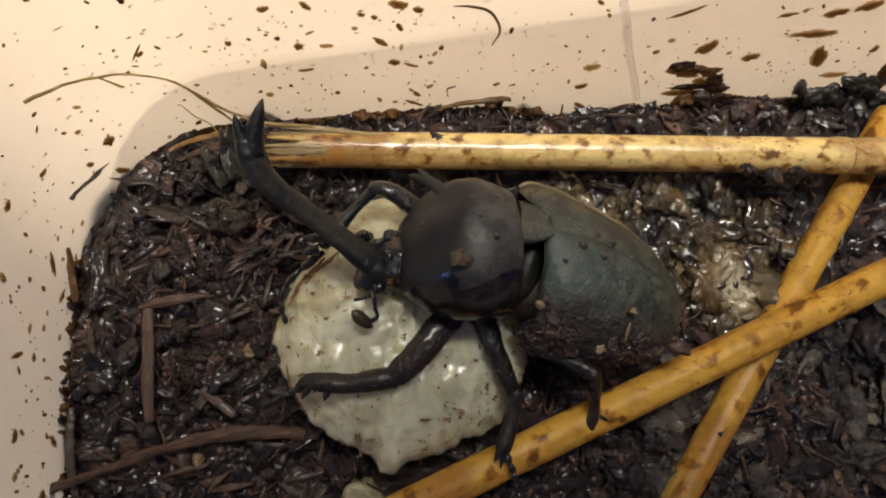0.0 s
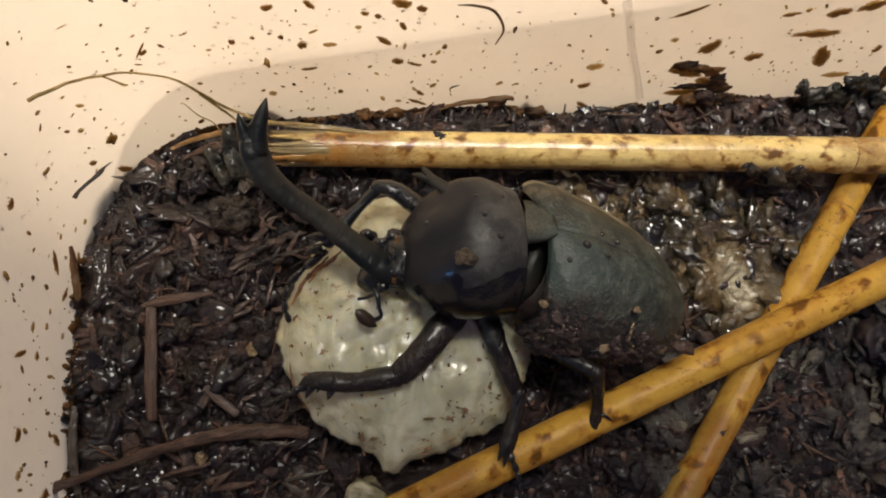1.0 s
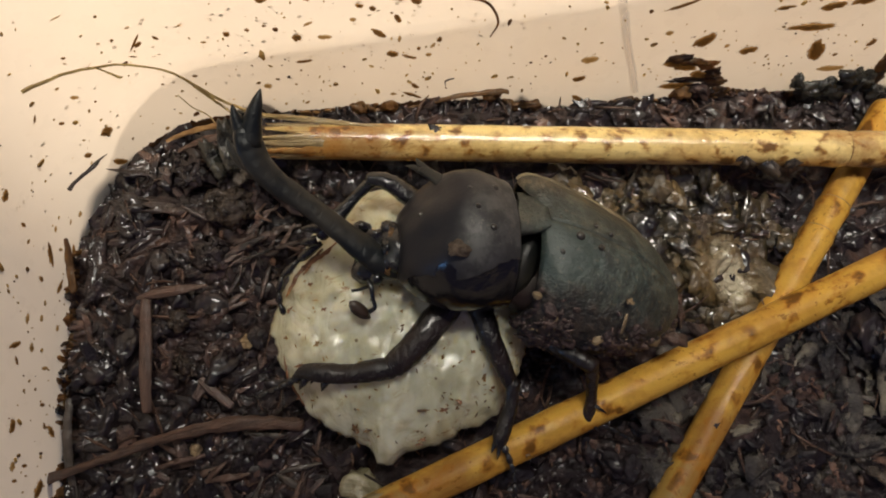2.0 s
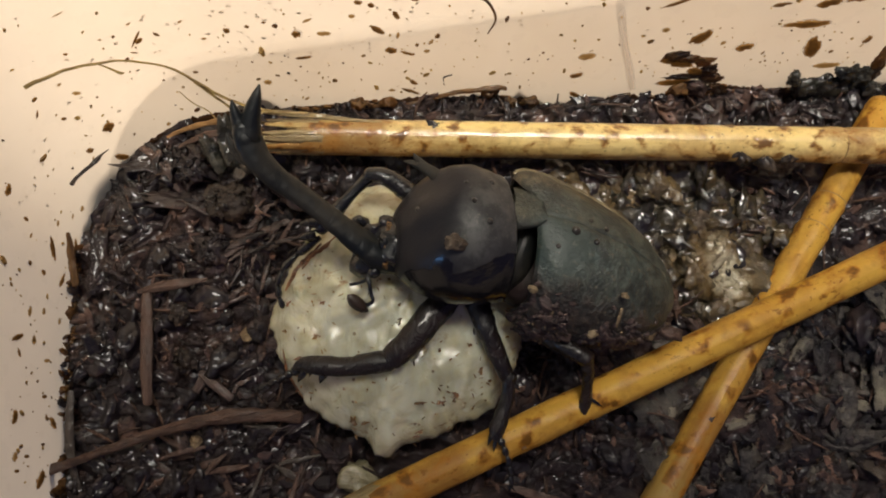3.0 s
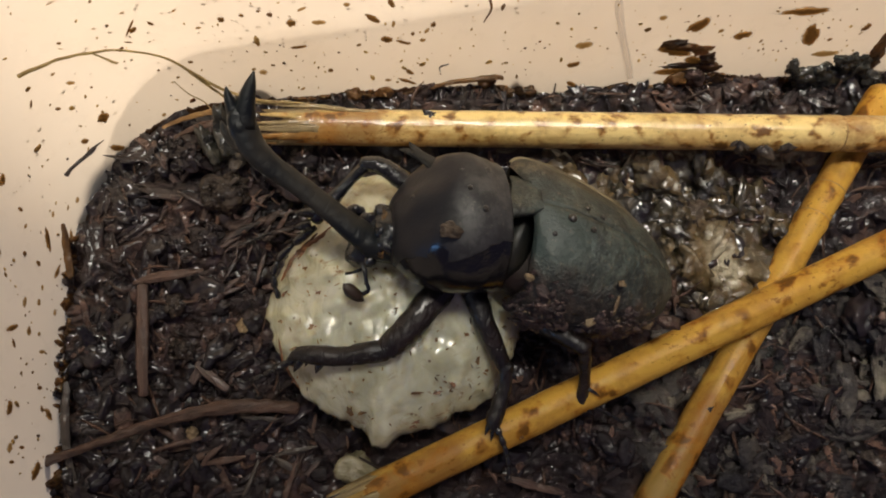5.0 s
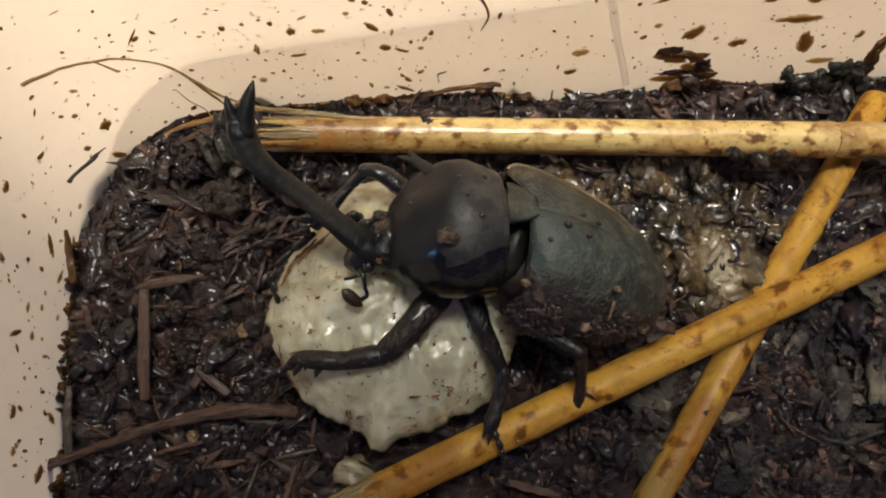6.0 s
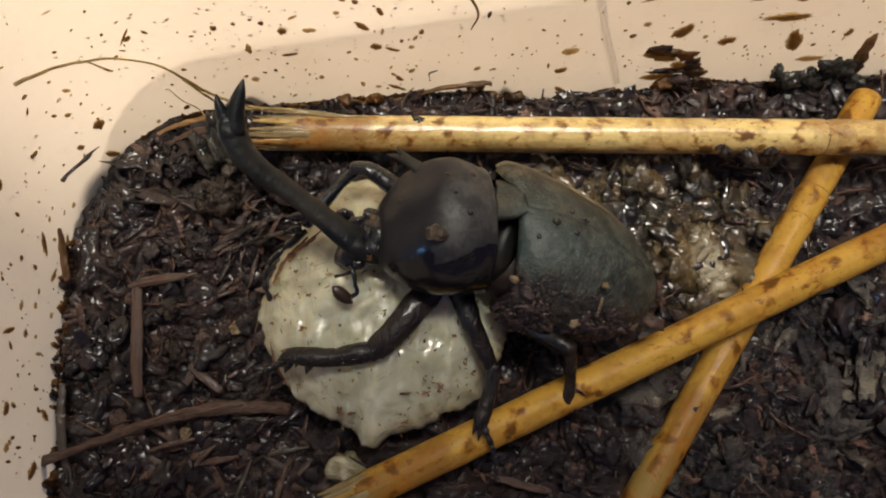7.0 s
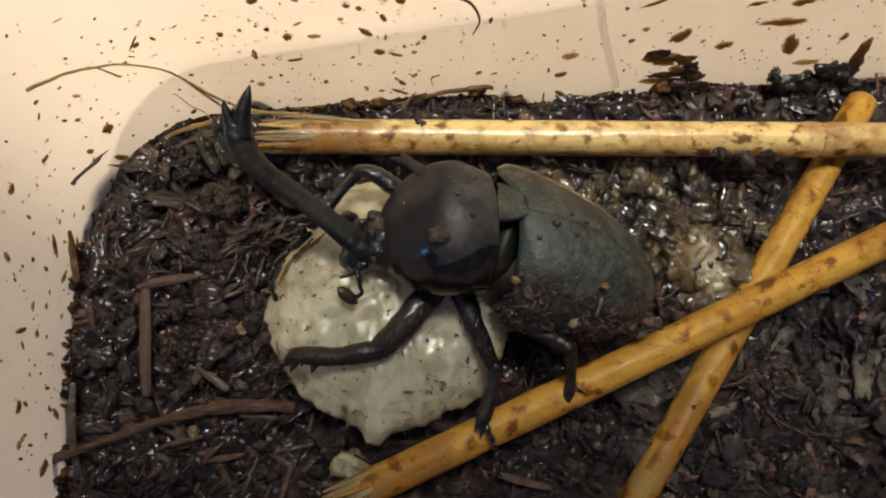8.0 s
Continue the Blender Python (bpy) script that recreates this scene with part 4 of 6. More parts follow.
def fleck_mesh(name, seed, material):
    """A ragged flat blob, one across."""
    rng = random.Random(seed)
    sides, verts, faces = 19, [], []
    edge = [1 + 0.5 * noise.noise((math.cos(6.283 * j / sides) * 1.6, math.sin(6.283 * j / sides) * 1.6, seed * 3.1)) + rng.uniform(-0.16, 0.16) for j in range(sides)]
    for k, (r, z) in enumerate(((1.0, -0.06), (0.93, 0.10), (0.62, 0.22), (0.25, 0.28))):
        for j in range(sides):
            a = 6.283 * j / sides
            verts.append((math.cos(a) * 0.5 * r * edge[j], math.sin(a) * 0.5 * r * edge[j], z * rng.uniform(0.7, 1.2)))
    for k in range(3):
        for j in range(sides):
            n = (j + 1) % sides
            faces.append((k * sides + j, k * sides + n, (k + 1) * sides + n, (k + 1) * sides + j))
    faces.append(tuple(3 * sides + j for j in range(sides)))
    me = bpy.data.meshes.new(name)
    me.from_pydata(verts, [], faces)
    me.materials.append(material)
    me.shade_smooth()
    return me


def wall_frame(s, z):
    """Place, way along, way up and inward side on the wall."""
    p = wall_at(s, z)
    along = (wall_at(s + 0.3, z) - wall_at(s - 0.3, z)).normalized()
    rise = (wall_at(s, z + 0.3) - wall_at(s, z - 0.3)).normalized()
    inward = along.cross(rise)
    if inward.dot(Vector((20, -20, 0))) < 0:
        inward = -inward
    return p, along, rise, inward.normalized()


SOIL_LINE = ((70, 0.2), (102, -0.6), (115, -1.7), (126, -2.8), (131, -3.6), (137, -4.6), (144, -3.0), (149, -1.7), (158, -1.4), (181, -1.6), (187, -0.9), (201, -0.9), (214, -2.0), (219, -3.2), (221, -6.4), (227, -6.8), (233, -4.6), (237, -3.2), (242, -4.6), (250, -1.6), (258, -3.1), (266, -4.4), (270, -4.0), (274, -2.4), (281, -2.4), (286, -5.5), (310, -4.0))


def soil_line(s):
    """Height at which the bed's wet edge stands on the wall."""
    for (a, za), (b, zb) in zip(SOIL_LINE, SOIL_LINE[1:]):
        if s <= b:
            return za + (zb - za) * max(0.0, s - a) / (b - a)
    return SOIL_LINE[-1][1]


def build_flecks():
    dark = [fleck_mesh("soil_fleck", k, SPLASH) for k in range(11)]
    tan = [fleck_mesh("soil_fleck", k + 20, TAN_SPLASH) for k in range(7)]
    count = 0
    for rows, kinds, label, high in ((DARKS, dark, "dark wet soil fleck stuck on the tub wall", 0.9), (TANS, tan, "thin tan dirt spot stuck on the tub wall", 0.45)):
        for s, z, ds, dz, w in rows:
            p, along, rise, inward = wall_frame(s, z)
            x = (along * ds + rise * dz)
            length = max(x.length, 0.4)
            x.normalize()
            y = inward.cross(x)
            m = Matrix((x, y, inward)).transposed().to_4x4()
            ob = new("soil_fleck", kinds[count % len(kinds)])
            ob.matrix_world = Matrix.Translation(p * MM) @ m @ Matrix.Diagonal((length * MM * 1.05, w * MM * 1.05, min(w, 1.6) * high * MM, 1))
            tagged(ob, label, "soil fleck", "soil flecks on the tub wall")
            count += 1
    # the fine spray between them
    rng = random.Random(31)
    spray, film = Shape(), Shape()
    for k in range(620):
        s = rng.uniform(80, 300)
        z = rng.uniform(0, 34) if rng.random() < 0.7 else rng.uniform(0, 12)
        p, along, rise, inward = wall_frame(s, z)
        size = min(0.9, rng.lognormvariate(-1.25, 0.5))
        turn = Matrix((along, rise, inward)).transposed() @ Matrix.Rotation(rng.uniform(0, 6.28), 3, "Z")
        flake(p + inward * 0.03, size * rng.uniform(1, 2.2), size, size * 0.35, turn, 0, rng, spray if rng.random() < 0.18 else film, 6)
    solid("soil_spray", spray, FLECK, "fine dark soil spray on the tub wall", "soil", kind="stuff")
    solid("dirt_spray", film, FILM_DIRT, "fine tan dirt spray on the tub wall", "soil", kind="stuff")
    drops = Shape()
    for k in range(150):
        s = rng.gauss(178, 22)
        z = rng.gauss(15, 4)
        p, along, rise, inward = wall_frame(s, z)
        r = rng.uniform(0.10, 0.26)
        ball(p, (r * rng.uniform(0.9, 1.8), r, r * 0.4), 6, 9, 0.15, turn=Matrix((along, rise, inward)).transposed(), shape=drops)
    solid("water_drops", drops, WATER, "tiny clear water drops on the tub wall", "water drops", kind="stuff")
    # the wet film and crust that the bed leaves along the wall
    film, crust, wet = Shape(), Shape(), Shape()
    verts, faces, n = [], [], 5
    steps = int((300 - 74) / 0.35)
    for k in range(steps + 1):
        s = 74 + 0.35 * k
        top = soil_line(s) + (1.5 if s < 130 else 0.75) * noise.noise((s * 0.55, 3, 0)) + 0.5 * noise.noise((s * 1.5, 7, 0)) + 0.25 * noise.noise((s * 3.3, 1, 0))
        for i, (dz, out) in enumerate(((0.12, 0.02), (0, 0.14), (-0.8, 0.3), (-2.5, 0.4), (-7, 0.4))):
            p, along, rise, inward = wall_frame(s, top + dz)
            verts.append(p + inward * (out + 0.1 * noise.noise((s, dz, 5))))
        if k:
            faces += [((k - 1) * n + i, k * n + i, k * n + i + 1, (k - 1) * n + i + 1) for i in range(n - 1)]
    film.add(verts, faces)
    for k in range(420):
        s = rng.uniform(72, 126) if rng.random() < 0.25 else rng.uniform(176, 298)
        z = soil_line(s) - abs(rng.gauss(0, 2.0)) + 0.2
        p, along, rise, inward = wall_frame(s, z)
        size = rng.uniform(0.5, 1.5)
        turn = Matrix((along, rise, inward)).transposed() @ Euler((rng.gauss(0, 0.25), rng.gauss(0, 0.25), rng.uniform(-0.7, 0.7))).to_matrix()
        if k % 3:
            flake(p + inward * 0.25, size * rng.uniform(1.0, 2.2), size * 0.8, 0.5, turn, 0.1, rng, crust, 8)
        else:
            chunk(p + inward * 0.3, (size * 0.9, size * 0.6, 0.5), turn, rng.uniform(0, 99), wet, 8, 11)
    for k in range(150):
        s = rng.uniform(70, 128)
        if noise.noise((s * 0.16, 7.0, 0.0)) < -0.12:
            continue
        z = soil_line(s) + rng.gauss(0.5, 0.9)
        p, along, rise, inward = wall_frame(s, z)
        size = rng.uniform(0.5, 1.5)
        turn = Matrix((along, rise, inward)).transposed() @ Euler((rng.gauss(0, 0.2), rng.gauss(0, 0.2), rng.uniform(0.8, 2.3))).to_matrix()
        if k % 2:
            chunk(p + inward * 0.2, (size * 1.2, size * 0.7, 0.4), turn, rng.uniform(0, 99), crust if k % 3 else wet, 9, 13)
        else:
            flake(p + inward * 0.25, size * rng.uniform(1.4, 2.8), size * 0.8, 0.4, turn, 0.1, rng, crust, 8)
    for s, z, w in ((188, -1.0, 1.3), (193.6, -0.9, 1.5), (211.4, 0.2, 1.5), (215, -3.0, 1.6), (218.8, -3.2, 1.6), (236, -4.6, 2.0), (246, -2.4, 1.9), (250, -2.2, 2.1)):
        p, along, rise, inward = wall_frame(s, z)
        turn = Matrix((along, rise, inward)).transposed() @ Matrix.Rotation(rng.uniform(-0.5, 0.5), 3, "Z")
        chunk(p + inward * 0.6, (w * rng.uniform(0.8, 1.1), w * 0.75, 0.9), turn, rng.uniform(0, 99), wet if w > 1.9 else crust, 16, 22)
    clump = thing("clod", "grey-green wet clod of humus stuck to the tub wall", "clod")
    for s, z, a, b in ((267.6, -1.0, 1.0, 1.7), (270.4, -3.2, 2.4, 1.9), (274, -3.0, 2.6, 2.2), (277.4, -0.6, 2.3, 1.8), (280, -2.0, 2.2, 2.2), (277, -4.6, 3.2, 2.4), (284, -4.8, 2.4, 1.8), (273, -5.6, 3.0, 2.0)):
        p, along, rise, inward = wall_frame(s, z)
        lump = Shape()
        chunk(p + inward * 1.0, (a, b, 1.2), Matrix((along, rise, inward)).transposed() @ Matrix.Rotation(rng.uniform(-0.5, 0.5), 3, "Z"), rng.uniform(0, 99), lump, 18, 26)
        part("lump", lump, SLATE, clump)
    for s, z, a, b in ((243.2, 5.9, 2.0, 1.1), (246.2, 4.9, 1.9, 0.8), (249.0, 4.0, 1.7, 1.3), (250.6, 1.8, 1.6, 1.5), (246.6, 0.6, 3.6, 0.6), (251.6, -0.4, 2.2, 1.2), (248.4, -1.4, 2.6, 1.0), (282.4, 2.2, 1.2, 3.4), (283.2, -1.8, 1.5, 2.6)):
        p, along, rise, inward = wall_frame(s, z)
        chunk(p + inward * 0.15, (a, b, 0.4), Matrix((along, rise, inward)).transposed(), s, crust, 16, 26)
    solid("wet_film", film, FILM, "dark brown film of mud drying along the tub wall", "soil", kind="stuff")
    solid("soil_crust", crust, FLECK, "dark brown wet soil crust along the tub wall", "soil", kind="stuff")
    solid("wet_crust", wet, SOIL, "glossy black humus smeared along the tub wall", "soil", kind="stuff")


DARKS = DARK_FLECKS_A + DARK_FLECKS_B + DARK_FLECKS_C + DARK_FLECKS_D + DARK_FLECKS_E
TANS = TAN_FLECKS_A + TAN_FLECKS_B
build_flecks()


# ---------------------------------------------------------------- the reeds
def build_reed(name, a, b, r, label, nodes=(), frayed=0, seed=1, material=None):
    """A reed from a to b. Local x runs along it. frayed: length of the torn end at a."""
    rng = random.Random(seed)
    material = material or REED
    a, b = Vector(a), Vector(b)
    length = (b - a).length
    turn = (b - a).to_track_quat("X", "Z").to_matrix().to_4x4()
    reed = thing(name, label, "reed", "reeds lying across the humus", at=Matrix.Translation(a * MM) @ turn)
    start = frayed
    count = int((length - start) / 1.2)
    verts, faces, sides = [], [], 26
    stations = [start + (length - start) * k / (count - 1) for k in range(count)]
    for x in stations:
        k = r * (1 + 0.02 * noise.noise((x * 0.12, seed, 0)))
        for node in nodes:
            k += r * 0.07 * math.exp(-((x - node) / 0.9) ** 2) - r * 0.05 * math.exp(-((x - node - 2.0) / 0.7) ** 2)
        if length - x < 1.0:
            k *= 0.93
        for j in range(sides):
            t = 2 * math.pi * j / sides
            q = k * (1 + 0.018 * noise.noise((math.cos(t) * 2, math.sin(t) * 2, x * 0.2 + seed)))
            back = 0.0
            if frayed and x == start:
                back = 0.5 * frayed * max(0.0, noise.noise((j * 0.9, seed * 3.0, 0.5)) + 0.3) + 0.4 * (j % 3)
            verts.append((x - back, math.cos(t) * q, math.sin(t) * q))
    for k in range(count - 1):
        for j in range(sides):
            n = (j + 1) % sides
            faces.append((k * sides + j, k * sides + n, (k + 1) * sides + n, (k + 1) * sides + j))
    # hollow cut end
    base = len(verts)
    for x, k in ((length, 0.62), (length - 6, 0.6)):
        verts.extend((x, math.cos(2 * math.pi * j / sides) * r * k, math.sin(2 * math.pi * j / sides) * r * k) for j in range(sides))
    last = (count - 1) * sides
    for j in range(sides):
        n = (j + 1) % sides
        faces.append((last + j, last + n, base + n, base + j))
        faces.append((base + j, base + n, base + sides + n, base + sides + j))
    if not frayed:
        faces.append(tuple(reversed(range(sides))))
    s = Shape().add(verts, faces)
    part("stem", s, material, reed)
    for node in nodes:
        ring = Shape()
        sweep([(node + 1.25, 0, 0, r * 0.985), (node + 1.35, 0, 0, r * 1.008), (node + 1.45, 0, 0, r * 0.985)], 5, 26, shape=ring)
        part("node_ring", ring, RING, reed, "dark brown ring at a node")
    if frayed:
        for k in range(15):
            t = 2 * math.pi * k / 15 + rng.uniform(-0.06, 0.06)
            w = rng.uniform(0.62, 0.86)
            spread = rng.uniform(0.98, 1.06)
            l = frayed * rng.uniform(0.55, 1.12)
            y, z = math.cos(t) * (r - 0.33), math.sin(t) * (r - 0.33)
            f = Shape()
            sweep([(start + 3.5, y * 0.72, z * 0.72, w * 0.8), (start + 0.6, y, z, w), (start - l * 0.5, y * spread, z * spread, w * 0.92), (start - l, y * spread * 1.06 + rng.uniform(-0.2, 0.2), z * spread * 0.95, w * 0.35)], 9, 6, 0.34, up=(0, y, z), rough=0.16, shape=f)
            part("torn_strip", f, material if k % 3 == 0 else REED_FIBRE, reed)
    return reed


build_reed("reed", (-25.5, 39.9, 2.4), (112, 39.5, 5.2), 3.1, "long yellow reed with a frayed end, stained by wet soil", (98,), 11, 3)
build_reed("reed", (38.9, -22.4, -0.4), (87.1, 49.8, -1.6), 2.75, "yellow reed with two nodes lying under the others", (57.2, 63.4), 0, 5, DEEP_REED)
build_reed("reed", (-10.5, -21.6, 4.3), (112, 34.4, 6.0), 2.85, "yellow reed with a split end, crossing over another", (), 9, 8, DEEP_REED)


# ---------------------------------------------------------------- the jelly
def build_jelly():
    """A slumped lump of beetle jelly, its outline uneven."""
    centre = Vector((-1.0, 9.0))
    reach = (20.0, 20.2, 20.6, 21.5, 21.8, 22.0, 22.0, 22.4, 20.8, 20.4, 19.2, 19.2, 20.2, 19.3, 19.1, 19.0, 18.6, 18.9, 19.0, 18.7, 18.4, 19.9, 19.6, 19.7)
    lean = len(reach)
    rings, sides = 56, 170
    s = Shape()
    verts, faces = [], []
    for i in range(rings + 1):
        k = i / rings
        for j in range(sides):
            a = 2 * math.pi * j / sides
            t = a / (2 * math.pi) * lean
            m = int(t)
            u = t - m
            u = u * u * (3 - 2 * u)
            full = reach[m % lean] * (1 - u) + reach[(m + 1) % lean] * u
            q = Vector((math.cos(a), math.sin(a)))
            full += 2.1 * math.exp(-((a - 4.61) / 0.095) ** 4) + 0.55 * noise.noise((q.x * 9, q.y * 9, 5.0)) + 0.4 * noise.noise((q.x * 22, q.y * 22, 5.0))
            if k < 0.8:
                rr = full * k / 0.8
                z = 11.6 - 6.8 * (k / 0.8) ** 3.4
            else:
                f = (k - 0.8) / 0.2
                rr = full * (1 + 0.035 * math.sin(f * math.pi) - 0.06 * f * f)
                z = 4.8 - 7.3 * f
            p = Vector((centre.x + q.x * rr, centre.y + q.y * rr, z))
            p.z += 1.0 * noise.noise((p.x * 0.13, p.y * 0.13, 1)) + 0.9 * (0.35 - abs(noise.noise((p.x * 0.22, p.y * 0.22, 4)))) + 0.45 * noise.noise((p.x * 0.5, p.y * 0.5, 4)) + 0.34 * (0.3 - abs(noise.noise((p.x * 0.5, p.y * 0.3, 9))))
            verts.append(p)
    for i in range(rings):
        for j in range(sides):
            n = (j + 1) % sides
            faces.append((i * sides + j, (i + 1) * sides + j, (i + 1) * sides + n, i * sides + n))
    s.add(verts, faces)
    return solid("jelly", s, JELLY, "glossy off-white beetle jelly specked with soil, on the humus", "jelly")


build_jelly()

# ---------------------------------------------------------------- the beetle
FORWARD = Vector((-0.919, 0.305, 0.235)).normalized()
ROLL = radians(24)


def beetle_pose():
    up = Vector((0, 0, 1))
    up = (up - FORWARD * up.dot(FORWARD)).normalized()
    up = Matrix.Rotation(-ROLL, 3, FORWARD) @ up
    if up.y < 0:
        up = Matrix.Rotation(2 * ROLL, 3, FORWARD) @ up
    left = up.cross(FORWARD)
    m = Matrix((FORWARD, left, up)).transposed().to_4x4()
    return Matrix.Translation(Vector((16.6, 18.4, 13.4)) * MM) @ m


BEETLE = beetle_pose()


def local(*rows):
    """Places in the tub (x, y, z, radius) as places on the beetle."""
    back = BEETLE.inverted()
    out = []
    for x, y, z, *r in rows:
        p = back @ (Vector((x, y, z)) * MM) / MM
        out.append((p.x, p.y, p.z, *r))
    return out


def loft(table, count, sides, power=1.0, dent=None):
    """A body along x from rows (x, half width, height above, depth below, centre height)."""
    rows = smooth_path([Vector((r[0], r[1], r[2], r[3])) for r in table], count)
    mids = smooth_path([Vector((r[0], r[4], 0, 0)) for r in table], count)
    s = Shape()
    verts, faces = [], []
    for q, m in zip(rows, mids):
        for j in range(sides):
            a = 2 * math.pi * j / sides
            c, n = math.cos(a), math.sin(a)
            y = math.copysign(abs(c) ** power, c) * max(q[1], 0.05)
            z = m[1] + (n * max(q[2], 0.05) if n > 0 else n * max(q[3], 0.05))
            p = Vector((q[0], y, z))
            if dent:
                p = dent(p)
            verts.append(p)
    for k in range(count - 1):
        for j in range(sides):
            n = (j + 1) % sides
            faces.append((k * sides + n, (k + 1) * sides + n, (k + 1) * sides + j, k * sides + j))
    faces.append(tuple(reversed(range(sides))))
    faces.append(tuple((count - 1) * sides + j for j in range(sides)))
    return s.add(verts, faces)


WING = smooth_path([Vector(q) for q in ((-0.2, 8.6, 8.0, 0), (-0.8, 9.8, 9.0, 0), (-3, 11.0, 9.7, 0), (-7, 11.5, 10.0, 0), (-12.5, 11.0, 9.5, 0), (-18, 9.5, 8.0, 0), (-22.4, 7.0, 5.8, 0), (-25.4, 4.0, 3.2, 0), (-26.8, 1.2, 1.0, 0))], 61)
WING_SHIFT = Vector((0.0, -0.9, 0.2))


def wing_place(u, v):
    """A place on the left wing case: u from its front to its tip, v from the seam down to the flank."""
    k = min(59, int(u * 60))
    q = WING[k].lerp(WING[k + 1], u * 60 - k)
    a = math.pi / 2 - (math.pi / 2 + 0.42) * v
    y, z = math.cos(a) * q[1] + 0.01, math.sin(a) * q[2]
    if z < 0:
        z *= 1.5
    bulge = 0.35 * math.exp(-((q[0] + 3.2) / 2.0) ** 2 - ((y - 7.4) / 1.6) ** 2)
    ridge = 0.03 * math.exp(-(y / 0.5) ** 2)
    slant = (1.6 - 3.6 * min(1.0, v * 1.35)) * math.exp(min(0.0, q[0] + 0.2) / 5.0)
    p = Vector((q[0] + slant, y * (1 + bulge * 0.06), z + bulge + ridge))
    n = Vector((0, math.cos(a), math.sin(a)))
    return p + n * (0.12 * noise.noise(p * 0.45) + 0.06 * noise.noise(p * 1.6)), n


def elytron(side):
    """One wing case: half a vaulted shell, with a raised seam and shoulder."""
    count, sides = 61, 26
    verts, faces = [], []
    for k in range(count):
        for j in range(sides + 1):
            p = wing_place(k / (count - 1), j / sides)[0]
            if side < 0:
                u = min(1.0, max(0.0, j / sides - 0.03) / 0.42)
                lead = u * u * (3 - 2 * u) * math.exp(min(0.0, p.x + 2.2) / 6.0)
                p = p + Vector((5.6 * lead, 0.7 * lead, 0.3 * lead))
            verts.append((p.x + WING_SHIFT.x, p.y * side + WING_SHIFT.y, p.z + WING_SHIFT.z))
    n = sides + 1
    for k in range(count - 1):
        for j in range(sides):
            f = (k * n + j, k * n + j + 1, (k + 1) * n + j + 1, (k + 1) * n + j)
            faces.append(f if side > 0 else tuple(reversed(f)))
    return Shape().add(verts, faces)


def leg_part(rows, parent, name, material=LEG, count=22, sides=14, flat=0.82, label=""):
    return part(name, sweep(local(*rows), count, sides, flat, rough=0.14, grain=1.3, blunt=True), material, parent, label)


def spur(root, tip, r, parent):
    a, b = Vector(root), Vector(tip)
    m = a.lerp(b, 0.55) + Vector((0, 0, 0.15))
    return part("spine", sweep(local((*a, r), (*m, r * 0.7), (*b, 0.03)), 6, 6), BLACK, parent)


def build_leg(beetle, name, femur, tibia, tarsus, spurs, skin=None):
    leg = leg_part(femur, beetle, name, skin or LEG, label="black shiny leg with spines")
    leg_part(tibia, leg, "tibia", skin or LEG)
    for root, tip, r in spurs:
        spur(root, tip, r, leg)
    path = smooth_path([Vector(q) for q in tarsus], 6)
    for a, b in zip(path, path[1:]):
        a, b = Vector(a), Vector(b)
        m = a.lerp(b, 0.7)
        part("tarsus_joint", sweep(local((*a[:3], a[3] * 0.7), (*m[:3], a[3] * 1.25), (*b[:3], b[3] * 0.75)), 6, 7), BLACK, leg)
    end, before = Vector(path[-1][:3]), Vector(path[-2][:3])
    ahead = (end - before).normalized()
    for s in (-1, 1):
        off = ahead.cross(Vector((0, 0, 1))) * s
        tip = end + ahead * 1.1 + off * 0.8 + Vector((0, 0, -0.5))
        part("claw", sweep(local((*end, 0.16), (*(end + ahead * 0.7 + off * 0.35), 0.12), (*tip, 0.03)), 6, 6), BLACK, leg)
    return leg


